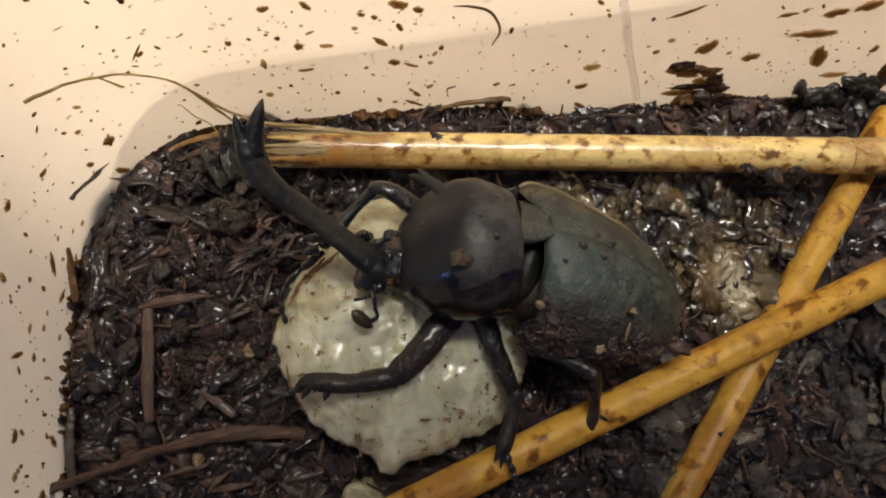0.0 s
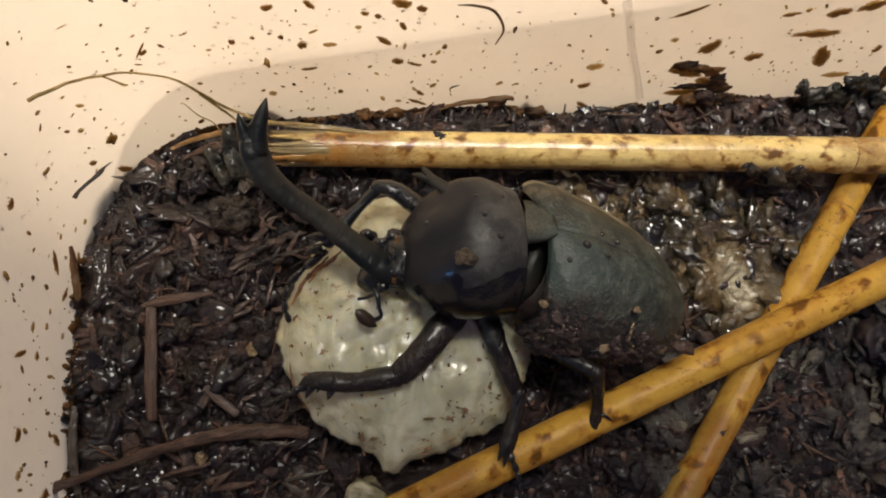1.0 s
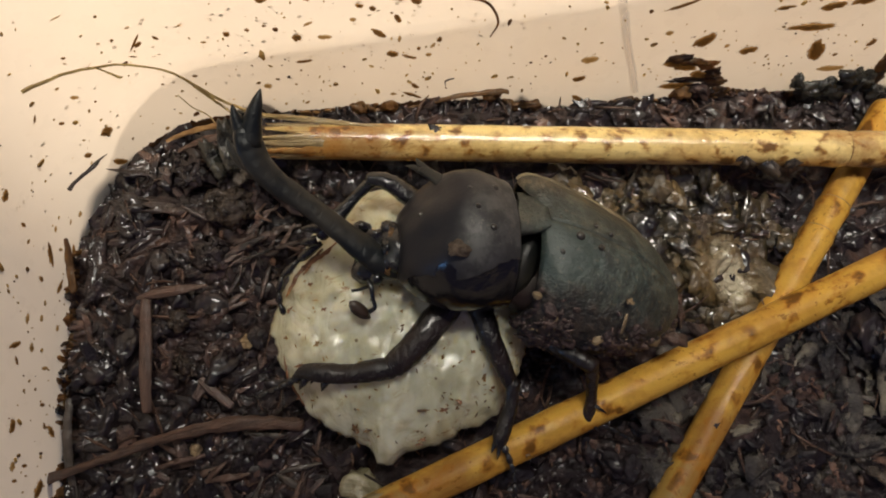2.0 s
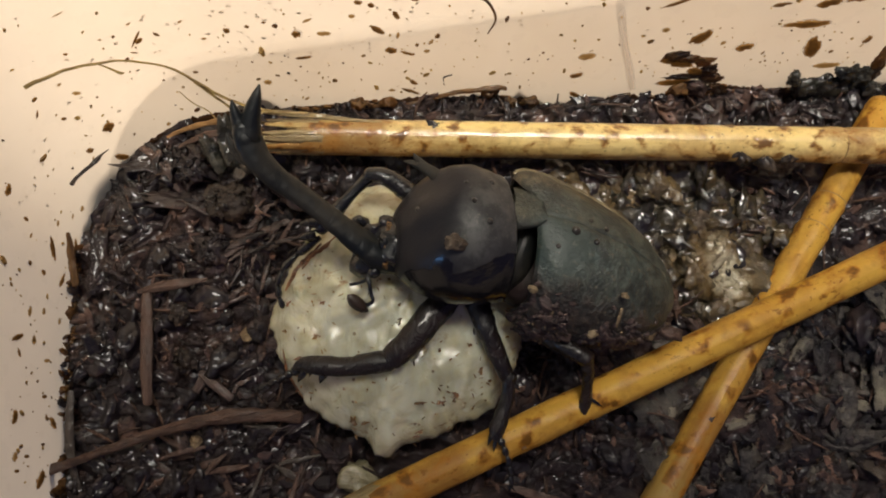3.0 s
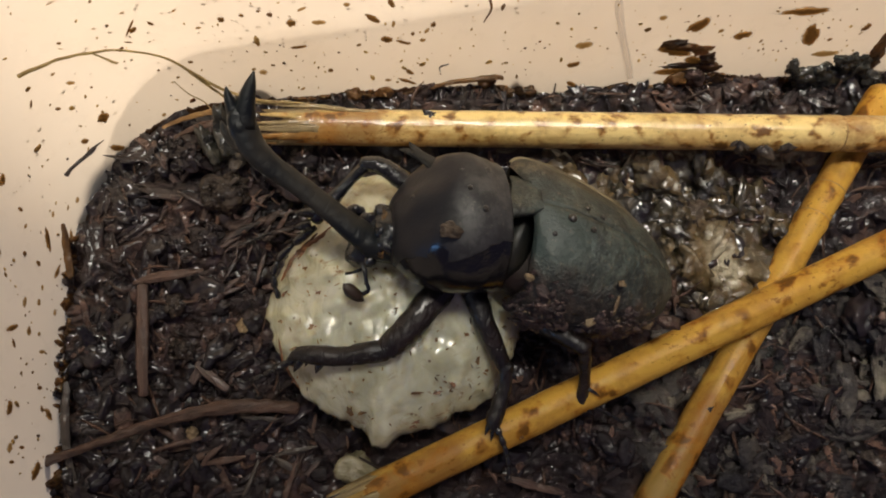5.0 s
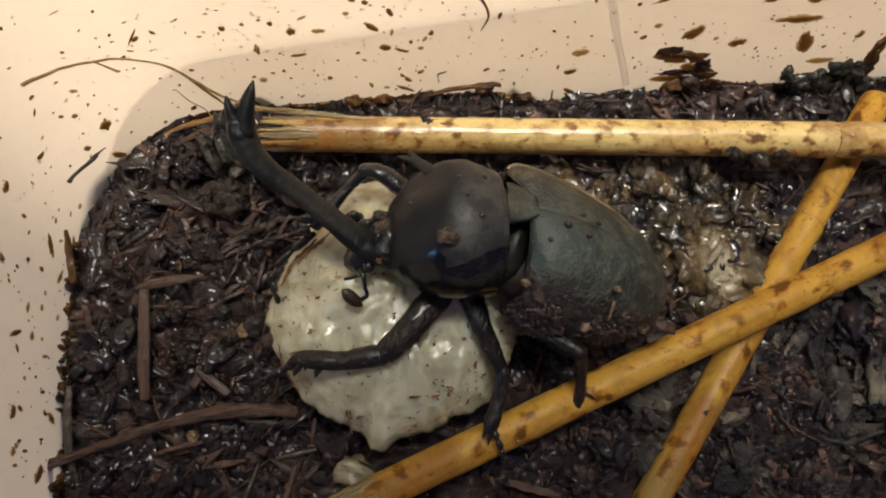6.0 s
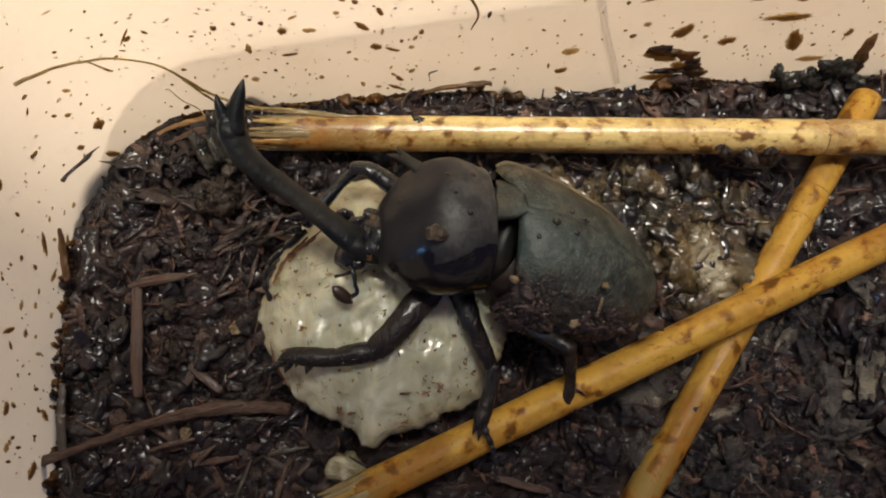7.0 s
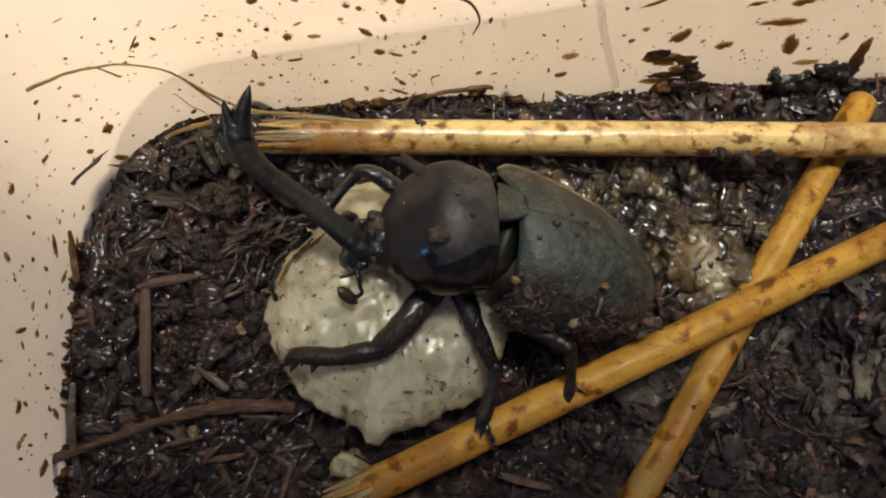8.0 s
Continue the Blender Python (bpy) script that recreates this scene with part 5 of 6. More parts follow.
def build_beetle():
    beetle = thing("rhinoceros_beetle", "black horned rhinoceros beetle feeding on white jelly, dusted with soil", "beetle", at=BEETLE)
    # pronotum: smooth dark shield
    shield = [(3.2, 8.2, 7.8, 5.0, 0.2), (3.8, 9.6, 9.0, 6.0, 0.2), (6.0, 10.4, 10.0, 6.6, 0.4), (9.4, 10.7, 10.5, 6.8, 0.6), (13.0, 9.9, 9.5, 6.6, 0.4), (16.2, 8.0, 7.4, 5.8, -0.2), (18.2, 5.8, 5.0, 4.6, -0.8), (18.9, 4.4, 3.6, 3.6, -1.0)]

    view = (BEETLE.to_3x3().inverted() @ Vector((0.05, -0.2, 1.0))).normalized()
    bend, turned = Matrix.Rotation(radians(11), 3, view), Matrix.Rotation(radians(19), 3, view)
    heart = Vector((10.5, 0.0, 3.0))

    def dent(p):
        d = Vector((0, p.y, p.z)).normalized()
        k = 0.22 * noise.noise(p * 0.3) + 0.10 * noise.noise(p * 0.8)
        k += 0.7 * math.exp(-((p.x - 12.5) / 1.5) ** 2 - ((p.y + 5.4) / 1.4) ** 2) if p.z > 0 else 0
        k -= 0.35 * math.exp(-((p.x - 8.6) / 2.6) ** 2 - ((p.y - 9.6) / 1.3) ** 2)
        rim = 0.25 * math.exp(-((p.x - 3.7) / 0.5) ** 2)
        hollow = -0.9 * math.exp(-((p.x - 15.6) / 2.3) ** 2 - ((abs(p.y) - 3.6) / 2.0) ** 2) if p.z > 0 else 0
        return bend @ heart + turned @ (p + d * (k + rim + hollow) - heart)

    part("pronotum", loft(shield, 44, 56, 0.92, dent), PRONOTUM, beetle, "smooth glossy dark pronotum")
    s = sweep(local((10.0, 22.2, 17.6, 3.6), (7.6, 24.8, 19.8, 2.3), (5.4, 26.9, 20.4, 1.5), (3.4, 28.7, 20.0, 1.05), (1.6, 30.1, 19.3, 0.75)), 26, 20, 0.55, rough=0.1, grain=1.4)
    for dx, dy in ((-2.2, 0.5), (-0.6, 2.0)):
        sweep(local((3.2, 28.8, 19.9, 0.75), (1.7 + dx * 0.4, 30.0 + dy * 0.4, 19.1, 0.55), (1.4 + dx * 0.9, 30.2 + dy * 0.8, 18.7, 0.08)), 10, 10, 0.6, shape=s)
    part("pronotal_horn", s, HORN, beetle, "short forked black horn on the pronotum")
    # wing cases, scutellum, abdomen
    for k in (1, -1):
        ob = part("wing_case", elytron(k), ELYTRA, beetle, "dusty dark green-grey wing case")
        m = ob.modifiers.new("thickness", "SOLIDIFY")
        m.thickness, m.offset = 0.0005, -1
    # raised margin along the far flank
    margin = []
    for k in range(3, 57):
        best = min((abs((Vector((n.x, -n.y, n.z))).dot(view)), v) for v in [q / 50 for q in range(10, 50)] for n in [wing_place(k / 60, v)[1]])
        p, n = wing_place(k / 60, best[1])
        u = min(1.0, max(0.0, best[1] - 0.03) / 0.42)
        lead = u * u * (3 - 2 * u) * math.exp(min(0.0, p.x + 2.2) / 6.0)
        p = p + Vector((5.6 * lead, 0.7 * lead, 0.3 * lead)) + n * 0.12
        margin.append((p.x + WING_SHIFT.x, -p.y + WING_SHIFT.y, p.z + WING_SHIFT.z, 0.42 + 0.1 * noise.noise((k * 0.5, 2, 2))))
    part("wing_margin", sweep(margin, 90, 8, 0.8, rough=0.3, grain=0.8), MARGIN, beetle, "raised tan margin of the wing case")
    tri, top, low = Shape(), [], []
    for k in range(9):
        u = k / 8
        x = 4.8 - 4.6 * u
        near, away = 0.31 * (1 - u) ** 0.7 + 0.03, 1.3 * (1 - u) ** 0.55 + 0.03
        for j in range(9):
            v = j / 4 - 1
            a = math.pi / 2 + (near if v < 0 else away) * v
            r = 9.05 + 0.45 * u - 0.7 * (1 - u) ** 2 + 0.3 * noise.noise((x * 0.9, v * 2.5, 3.0)) - 0.6 * v ** 6
            top.append((x + 0.25 * noise.noise((u * 5, v * 5, 1.0)), math.cos(a) * r * 1.06, math.sin(a) * r + 0.12))
            low.append((x, math.cos(a) * (r - 0.8), math.sin(a) * (r - 0.8)))
    quads = [(k * 9 + j, k * 9 + j + 1, (k + 1) * 9 + j + 1, (k + 1) * 9 + j) for k in range(8) for j in range(8)]
    quads += [tuple(q + 81 for q in reversed(f)) for f in quads]
    for k in range(8):
        quads += [(k * 9, (k + 1) * 9, (k + 1) * 9 + 81, k * 9 + 81), ((k + 1) * 9 + 8, k * 9 + 8, k * 9 + 89, (k + 1) * 9 + 89)]
    tri.add(top + low, quads)
    part("scutellum", tri, ELYTRA, beetle, "dull brownish scutellum between the wing cases")
    belly = [(15, 4.0, 2, 4.0, -2), (9, 7.6, 3, 6.4, -2), (0, 8.0, 4, 7.0, -1.5), (-8, 9.6, 6, 7.0, -1), (-16, 9.4, 6, 6.4, -1), (-22, 7.0, 4.6, 5.2, -1), (-26.2, 3.0, 2.0, 3.0, -1.2), (-27.0, 0.8, 0.6, 0.8, -1.2)]
    part("abdomen", loft(belly, 40, 32), ABDOMEN, beetle, "dark brown underside and abdomen").location = WING_SHIFT * MM
    neck = Shape()
    ball((1.0, 0, -0.4), (3.4, 7.0, 6.4), 10, 20, 0.05, shape=neck)
    part("waist", neck, HORN, beetle)
    rim = local((-1.6, 16.6, 17.0, 1), (-1.0, 21.5, 18.0, 1))
    # head with the long forked horn; it nods a little
    hinge = Vector(local((-1.5, 17.8, 16.0))[0][:3])
    head = part("head", Shape(), BLACK, beetle, "black head carrying a long forked horn")
    head.location = hinge * MM

    def at_head(*rows):
        return [(x - hinge.x, y - hinge.y, z - hinge.z, *r) for x, y, z, *r in local(*rows)]

    skull, lobes = Shape(), []
    sweep(at_head((0.5, 18.8, 14.6, 4.2), (-2.5, 18.6, 14.8, 4.1), (-4.8, 17.4, 14.9, 3.3), (-6.6, 15.8, 14.4, 2.1), (-7.6, 14.7, 13.9, 1.0)), 30, 28, 0.8, rough=0.2, grain=0.5, shape=skull)
    for x, y, z, a, c, d in ((-4.6, 20.6, 16.4, 1.7, 1.1, 1.2), (-3.4, 16.6, 16.6, 1.2, 1.5, 1.1), (-2.8, 21.9, 16.2, 1.5, 1.2, 1.0), (-5.6, 15.2, 15.3, 1.4, 1.0, 0.9), (-3.0, 19.4, 17.2, 1.1, 1.7, 0.9), (-6.6, 22.2, 16.0, 1.3, 0.8, 0.8)):
        lobes.append(ball(at_head((x, y, z))[0], (a, c, d), 10, 14, 0.35, 0.6))
    skull_mesh = skull.mesh("head", BLACK)
    head.data = skull_mesh
    for lobe in lobes:
        part("brow_lobe", lobe, BLACK, head)
    s = Shape()
    sweep(at_head((-1.8, 17.8, 14.6, 3.3), (-3.8, 17.6, 15.9, 2.95), (-6.2, 18.5, 17.4, 2.3), (-9.6, 20.9, 19.2, 1.85), (-14.0, 24.0, 21.5, 1.7), (-18.0, 26.5, 23.7, 1.85), (-20.2, 28.6, 25.2, 2.05), (-21.2, 30.8, 26.3, 2.0), (-21.5, 32.2, 26.9, 1.75), (-21.6, 33.0, 27.2, 1.2)), 80, 26, 0.62, rough=0.05, grain=0.8, shape=s)
    part("head_horn", s, HORN, head, "long black horn forked at the tip")
    s = Shape()
    sweep(at_head((-21.1, 30.6, 26.2, 1.7), (-20.7, 33.6, 27.5, 1.25), (-20.0, 35.8, 28.5, 0.75), (-19.5, 37.4, 29.1, 0.12)), 14, 10, 0.8, shape=s)
    part("horn_tine", s, HORN, head)
    s = Shape()
    sweep(at_head((-21.5, 30.8, 26.2, 1.6), (-22.4, 33.0, 27.3, 1.05), (-22.9, 34.3, 28.1, 0.62), (-23.1, 35.3, 28.7, 0.12)), 12, 10, 0.8, shape=s)
    part("horn_tine", s, HORN, head)
    s = Shape()
    sweep(at_head((-20.2, 28.5, 24.8, 1.8), (-22.4, 29.4, 24.3, 1.2), (-24.0, 30.8, 24.2, 0.7), (-24.6, 32.2, 24.6, 0.12)), 12, 10, 0.8, shape=s)
    part("horn_tine", s, HORN, head)
    s = Shape()
    sweep(at_head((-20.2, 28.4, 24.8, 1.7), (-21.2, 28.0, 22.8, 1.05), (-22.4, 28.2, 21.4, 0.6), (-23.4, 28.8, 21.0, 0.12)), 12, 10, 0.8, shape=s)
    part("horn_tine", s, HORN, head)
    eye = Shape()
    ball(at_head((-4.6, 14.6, 16.3))[0], (0.95, 0.95, 0.95), 8, 12, shape=eye)
    part("eye", eye, BLACK, head)
    hair = Shape()
    for k in range(46):
        u = k / 45
        a = Vector((-2.7 + 0.5 * u, 14.9 + 6.8 * u, 17.2 + 0.6 * math.sin(u * 3.1)))
        b = a + Vector((-0.7, 0.2, 0.25 + 0.2 * math.sin(k * 7.0)))
        sweep(at_head((*a, 0.045), (*b, 0.02)), 3, 4, shape=hair)
    part("hair_fringe", hair, RUST, head, "short rust-coloured hairs behind the head")
    ant = Shape()
    sweep(at_head((-5.8, 14.4, 15.6, 0.5), (-5.3, 13.2, 15.9, 0.38), (-5.1, 11.8, 15.6, 0.3), (-4.8, 10.6, 15.1, 0.34), (-5.6, 10.0, 14.8, 0.4)), 16, 8, rough=0.15, shape=ant)
    part("antenna", ant, BLACK, head)
    for k in range(3):
        club = Shape()
        ball(at_head((-7.0, 10.1 + 0.16 * k, 14.4 + 0.42 * k))[0], (1.75, 0.85, 0.34), 8, 14, 0.15, turn=Euler((0.3, 0.1 * k, 2.9)).to_matrix(), shape=club)
        part("club_leaf", club, CLUB, head, "brown leaf of the antenna's club")
    palp = Shape()
    sweep(at_head((-5.9, 13.6, 15.0, 0.3), (-7.0, 13.2, 15.0, 0.25), (-8.2, 13.0, 14.8, 0.28)), 8, 7, shape=palp)
    part("palp", palp, BLACK, head)
    # legs on the near side
    build_leg(beetle, "front_leg", [(6.0, 11.5, 13.0, 2.3), (3.2, 8.0, 14.0, 2.15), (0.4, 4.7, 14.1, 2.05), (-1.6, 2.8, 13.7, 1.9), (-2.6, 1.9, 13.4, 1.5)],
              [(-2.0, 2.1, 13.4, 1.6), (-4.5, 1.9, 13.3, 1.7), (-8.0, 1.3, 13.0, 1.45), (-12.0, 1.4, 12.8, 1.5), (-14.6, 1.6, 12.6, 1.15), (-16.2, 0.9, 12.2, 0.35)],
              [(-15.4, 0.9, 12.2, 0.6), (-18.0, -0.3, 10.6, 0.45), (-22.0, -2.0, 8.0, 0.36)],
              [((-11.5, 0.7, 12.6), (-12.3, -1.2, 12.2), 0.75), ((-14.4, 0.9, 12.4), (-15.5, -1.0, 12.0), 0.7), ((-13.2, 1.0, 12.5), (-13.9, -0.2, 12.2), 0.4)])
    build_leg(beetle, "middle_leg", [(10.6, 11.0, 12.0, 2.0), (12.0, 7.0, 12.2, 1.7), (14.2, 2.2, 10.8, 1.35), (15.5, -0.4, 9.8, 1.15)],
              [(15.6, 0.2, 10.2, 1.15), (15.4, -3.0, 9.4, 1.0), (14.5, -5.8, 9.1, 1.2), (13.8, -7.8, 9.0, 1.25), (13.7, -9.2, 8.9, 0.7)],
              [(14.0, -8.6, 9.0, 0.5), (15.1, -11.0, 8.7, 0.42), (16.0, -13.6, 7.2, 0.38), (16.3, -16.2, 5.8, 0.32)],
              [((13.2, -8.0, 8.9), (12.4, -10.1, 8.7), 0.5), ((13.6, -8.8, 8.9), (13.3, -11.0, 8.6), 0.48), ((14.2, -8.6, 8.9), (14.7, -10.6, 8.7), 0.42), ((16.0, -0.8, 9.8), (17.4, -2.2, 9.4), 0.45)])
    build_leg(beetle, "hind_leg", [(19.0, 9.0, 9.5, 2.2), (22.0, 6.0, 11.0, 1.9), (25.0, 3.8, 12.6, 1.5), (26.8, 2.6, 13.0, 1.3)],
              [(26.7, 3.0, 13.0, 1.25), (27.2, 0.4, 11.0, 1.0), (27.6, -2.6, 8.4, 0.95), (27.4, -5.2, 6.6, 1.1), (27.8, -6.8, 5.6, 0.5)],
              [(27.8, -6.0, 5.8, 0.45), (31.0, -6.4, 3.8, 0.34), (35.0, -8.4, 1.8, 0.26)],
              [((28.2, -3.2, 8.2), (30.2, -4.4, 7.6), 0.34), ((28.0, -5.8, 6.2), (29.6, -7.4, 5.4), 0.34), ((28.2, -4.8, 6.6), (30.4, -5.6, 5.6), 0.3)])
    # far front leg, bent over the edge of the jelly
    build_leg(beetle, "front_leg", [(2.0, 26.5, 12.0, 1.9), (-0.6, 28.0, 13.2, 1.65), (-3.6, 29.7, 14.0, 1.4), (-6.2, 30.0, 14.0, 1.0)],
              [(-5.6, 29.8, 13.8, 1.0), (-8.4, 27.2, 13.0, 0.85), (-10.8, 24.5, 12.4, 1.2), (-12.4, 22.8, 12.0, 1.35), (-13.2, 21.6, 11.6, 0.9)],
              [(-13.2, 20.8, 11.0, 0.6), (-18.6, 16.6, 9.4, 0.5), (-19.8, 13.0, 8.0, 0.46), (-19.0, 10.4, 6.6, 0.42)],
              [((-12.9, 22.7, 12.0), (-16.6, 22.7, 11.8), 1.0), ((-13.8, 21.0, 11.6), (-16.6, 20.4, 11.4), 1.0), ((-11.8, 24.2, 12.4), (-14.6, 25.0, 12.0), 0.8)], BLACK)
    return beetle, head, hinge


beetle, head, hinge = build_beetle()


# ---------------------------------------------------------------- mud on the beetle
def build_beetle_dirt():
    rng = random.Random(12)
    crust, pale = Shape(), Shape()
    for k in range(1900):
        u = rng.uniform(0.1, 0.93)
        v = 1.02 - abs(rng.gauss(0, 0.2))
        if v < 0.42 or noise.noise((u * 8, v * 4, 5)) < -0.2 + 0.7 * max(0.0, 0.75 - v):
            continue
        p, n = wing_place(u, min(1.0, v))
        p = p + WING_SHIFT
        size = min(1.7, rng.lognormvariate(-0.45, 0.5))
        t = n.to_track_quat("Z", "X").to_matrix() @ Euler((rng.gauss(0, 0.3), rng.gauss(0, 0.3), rng.uniform(0, 6.3))).to_matrix()
        target = pale if rng.random() < 0.05 else crust
        if rng.random() < 0.65:
            flake(p + n * 0.08, size * 1.6, size * 0.7, 0.22, t, 0.1, rng, target)
        else:
            chunk(p + n * 0.04, (size * 0.8, size * 0.6, 0.3), t, rng.uniform(0, 99), target, 6, 9)
    tagged(part("mud_crust", crust, DARK_MUD, beetle, "brown mud crumbs caked on the wing case"), kind="stuff")
    tagged(part("straw_crumbs", pale, PALE_WOOD, beetle, "pale crumbs stuck in the mud"), kind="stuff")
    beads = [(11.1, 20.1, 25.9, 0.62), (9.1, 23.0, 25.7, 0.5), (11.7, 26.2, 23.3, 0.6), (1.5, 22.5, 22.4, 0.5), (8.1, 25.9, 24.2, 0.42),
             (23.7, 20.0, 21.6, 0.85), (21.0, 17.6, 22.3, 0.5), (26.7, 18.5, 21.0, 0.6), (28.6, 20.7, 19.5, 0.55), (26.3, 21.8, 20.0, 0.5)]
    for x, y, z, r in beads:
        c = local((x, y, z))[0]
        part("bead", ball(c, (r * 0.8, r * 0.8, r * 0.6), 7, 10, 0.1), BEAD, beetle, "tiny round dark bead on the shell")
    clot = Shape()
    chunk(local((6.8, 17.2, 25.8))[0], (1.6, 1.25, 0.75), Matrix.Rotation(0.6, 3, "Z"), 4.4, clot, 18, 26)
    part("mud_clot", clot, MUD, beetle, "brown clot of mud on the pronotum")
    for x, y, z, r, k in ((17.5, 11.8, 20.7, 0.75, 1), (30.6, 11.1, 20.0, 0.6, 2), (39.5, 6.5, 13.0, 1.6, 3)):
        bit = Shape()
        chunk(local((x, y, z))[0], (r, r * 0.8, r * 0.5), Matrix.Identity(3), k * 3.3, bit, 8, 10)
        part("crumb", bit, PALE_WOOD if k < 3 else PINK_WOOD, beetle)
    sliver = Shape()
    sweep(local((30.2, 9.4, 19.8, 0.2), (29.9, 8.2, 19.5, 0.3), (29.6, 6.8, 18.7, 0.2)), 6, 6, 0.5, shape=sliver)
    part("sliver", sliver, PALE_WOOD, beetle)


build_beetle_dirt()


# ---------------------------------------------------------------- bits lying on the jelly, the reeds and the bed
def build_crumb(at, size, seed, material, label, group, thin=0.35):
    s = Shape()
    rng = random.Random(seed)
    turn = Matrix.Rotation(rng.uniform(0, 6.28), 3, "Z")
    wide, rings, sides = rng.uniform(0.45, 0.8), 5, 26
    verts = []
    for i in range(rings + 1):
        for j in range(sides):
            a = 2 * math.pi * j / sides
            d = Vector((math.cos(a), math.sin(a), seed * 3.1))
            k = 0.62 + 0.75 * noise.noise(d * 1.5) + 0.4 * noise.noise(d * 3.7) + 0.25 * noise.noise(d * 8.0)
            f = max(0.12, k) * size * 0.5 * min(1.0, i / (rings - 1))
            p = Vector((d.x * f, d.y * f * wide, 0))
            rise = 0.0 if i == rings else 0.3 + 0.7 * (1 - (i / rings) ** 2)
            p.z = size * thin * 0.36 * (rise + 0.5 * noise.noise((p.x * 2.2, p.y * 2.2, seed))) if i < rings else -size * thin * 0.3
            verts.append(turn @ p)
    s.add(verts, [(i * sides + j, (i + 1) * sides + j, (i + 1) * sides + (j + 1) % sides, i * sides + (j + 1) % sides) for i in range(rings) for j in range(sides)])
    ob = solid("soil_crumb", s, material, label, "soil crumb", group)
    ob.location = Vector(at) * MM
    return ob


def build_crumbs():
    on_jelly = [(2.3, -3.9, 9.1, 2.6), (12.0, -0.5, 7.7, 2.4), (11.4, 1.2, 8.7, 1.9), (4.9, 3.5, 10.8, 1.8), (-5.3, -1.8, 10.6, 1.7), (-7.6, -6.8, 7.6, 2.0),
                (-4.2, 12.7, 11.8, 0.8), (-10.9, 12.4, 11.2, 0.6), (-2.1, -2.7, 10.5, 0.5), (-0.8, -4.7, 9.1, 0.8), (8.8, 5.8, 10.6, 1.0), (8.0, -1.4, 8.5, 1.1),
                (4.6, -5.1, 8.2, 1.2), (-1.0, 10.5, 12.1, 1.0), (-3.9, 14.4, 11.4, 0.9), (5.9, -3.0, 8.7, 0.9), (-15.0, 14.8, 8.8, 1.2)]
    for k, (x, y, z, d) in enumerate(on_jelly):
        build_crumb((x, y, z), d, k + 1, FLECK, "brown soil crumb stuck on the white jelly", "crumbs on the jelly")
    scatter = random.Random(23)
    for k in range(44):
        a, d = scatter.uniform(0, 6.28), 8 + 11 * math.sqrt(scatter.random())
        x, y = -1 + math.cos(a) * d, 8 + math.sin(a) * d
        build_crumb((x, y, jelly_top(x, y) + 0.1), min(2.6, scatter.lognormvariate(0.1, 0.5)), k + 90, RUST_CRUMB if k % 3 else FLECK, "reddish brown crumb stuck on the white jelly", "crumbs on the jelly", 0.2)
    smear = Shape()
    for rows, r in ((((-10.6, 21.6), (-12.6, 19.6), (-14.8, 18.2), (-16.2, 16.2)), 0.3), (((-13.2, 20.2), (-15.6, 18.0), (-17.0, 16.4)), 0.35), (((-15.2, 18.6), (-17.4, 15.6), (-18.8, 13.0)), 0.3), (((-18.6, 4.0), (-17.8, 0.5), (-15.4, -3.4)), 0.2)):
        sweep([(x, y, jelly_top(x, y) + 0.12, r * (0.4 if k in (0, len(rows) - 1) else 1.0)) for k, (x, y) in enumerate(rows)], 24, 8, 0.22, rough=0.9, grain=1.1, shape=smear)
    solid("jelly_smear", smear, RUST_CRUMB, "brown smears of mud along the edge of the jelly", "soil", kind="stuff")
    rng = random.Random(3)
    dust = Shape()
    for k in range(130):
        a, d = rng.uniform(0, 6.28), math.sqrt(rng.random()) * 18.5
        x, y = -1 + math.cos(a) * d, 8 + math.sin(a) * d
        z = jelly_top(x, y)
        flake((x, y, z + 0.06), rng.uniform(0.3, 1.1), rng.uniform(0.12, 0.3), 0.1, Euler((0, 0, rng.uniform(0, 6.28))).to_matrix(), 0, rng, dust, 6)
    solid("jelly_specks", dust, FLECK, "fine brown soil specks on the jelly", "soil", kind="stuff")
    on_reeds = [(4.3, 41.3, 5.7, 2.8, 0), (12.0, 38.0, 4.3, 2.2, 1), (28.2, 39.2, 5.9, 1.9, 1), (30.4, 39.4, 6.1, 1.5, 1), (17.6, 40.0, 5.9, 1.1, 1), (22.4, 38.5, 5.3, 1.0, 1),
                (42.8, 38.2, 5.7, 1.3, 1), (70.7, 39.2, 6.9, 2.0, 1), (76.8, 39.6, 7.2, 2.4, 0), (41.6, 4.4, 6.2, 1.8, 1), (42.7, 3.8, 7.0, 1.3, 0), (43.4, 2.0, 7.3, 1.1, 0),
                (39.0, 2.6, 6.7, 0.9, 0)]
    for k, (x, y, z, d, c) in enumerate(on_reeds):
        build_crumb((x, y, z), d, k + 40, FLECK if c else SOIL, "dark wet soil crumb stuck on a yellow reed", "crumbs on the reeds")
    more = [(17.9, -10.1, 6.7, 2.6, 1), (21.8, -7.6, 7.1, 1.2, 1), (21.4, -8.5, 6.9, 0.9, 1), (60.3, 12.0, 7.1, 1.9, 1), (66.7, 15.9, 6.3, 2.4, 1), (70.8, 16.6, 7.3, 2.2, 1), (50.6, 6.6, 7.4, 1.2, 1), (49.5, -6.4, 2.2, 1.9, 0)]
    for k, (x, y, z, d, c) in enumerate(more):
        build_crumb((x, y, z), d, k + 60, FLECK if c else SOIL, "dark wet soil crumb stuck on a yellow reed", "crumbs on the reeds")
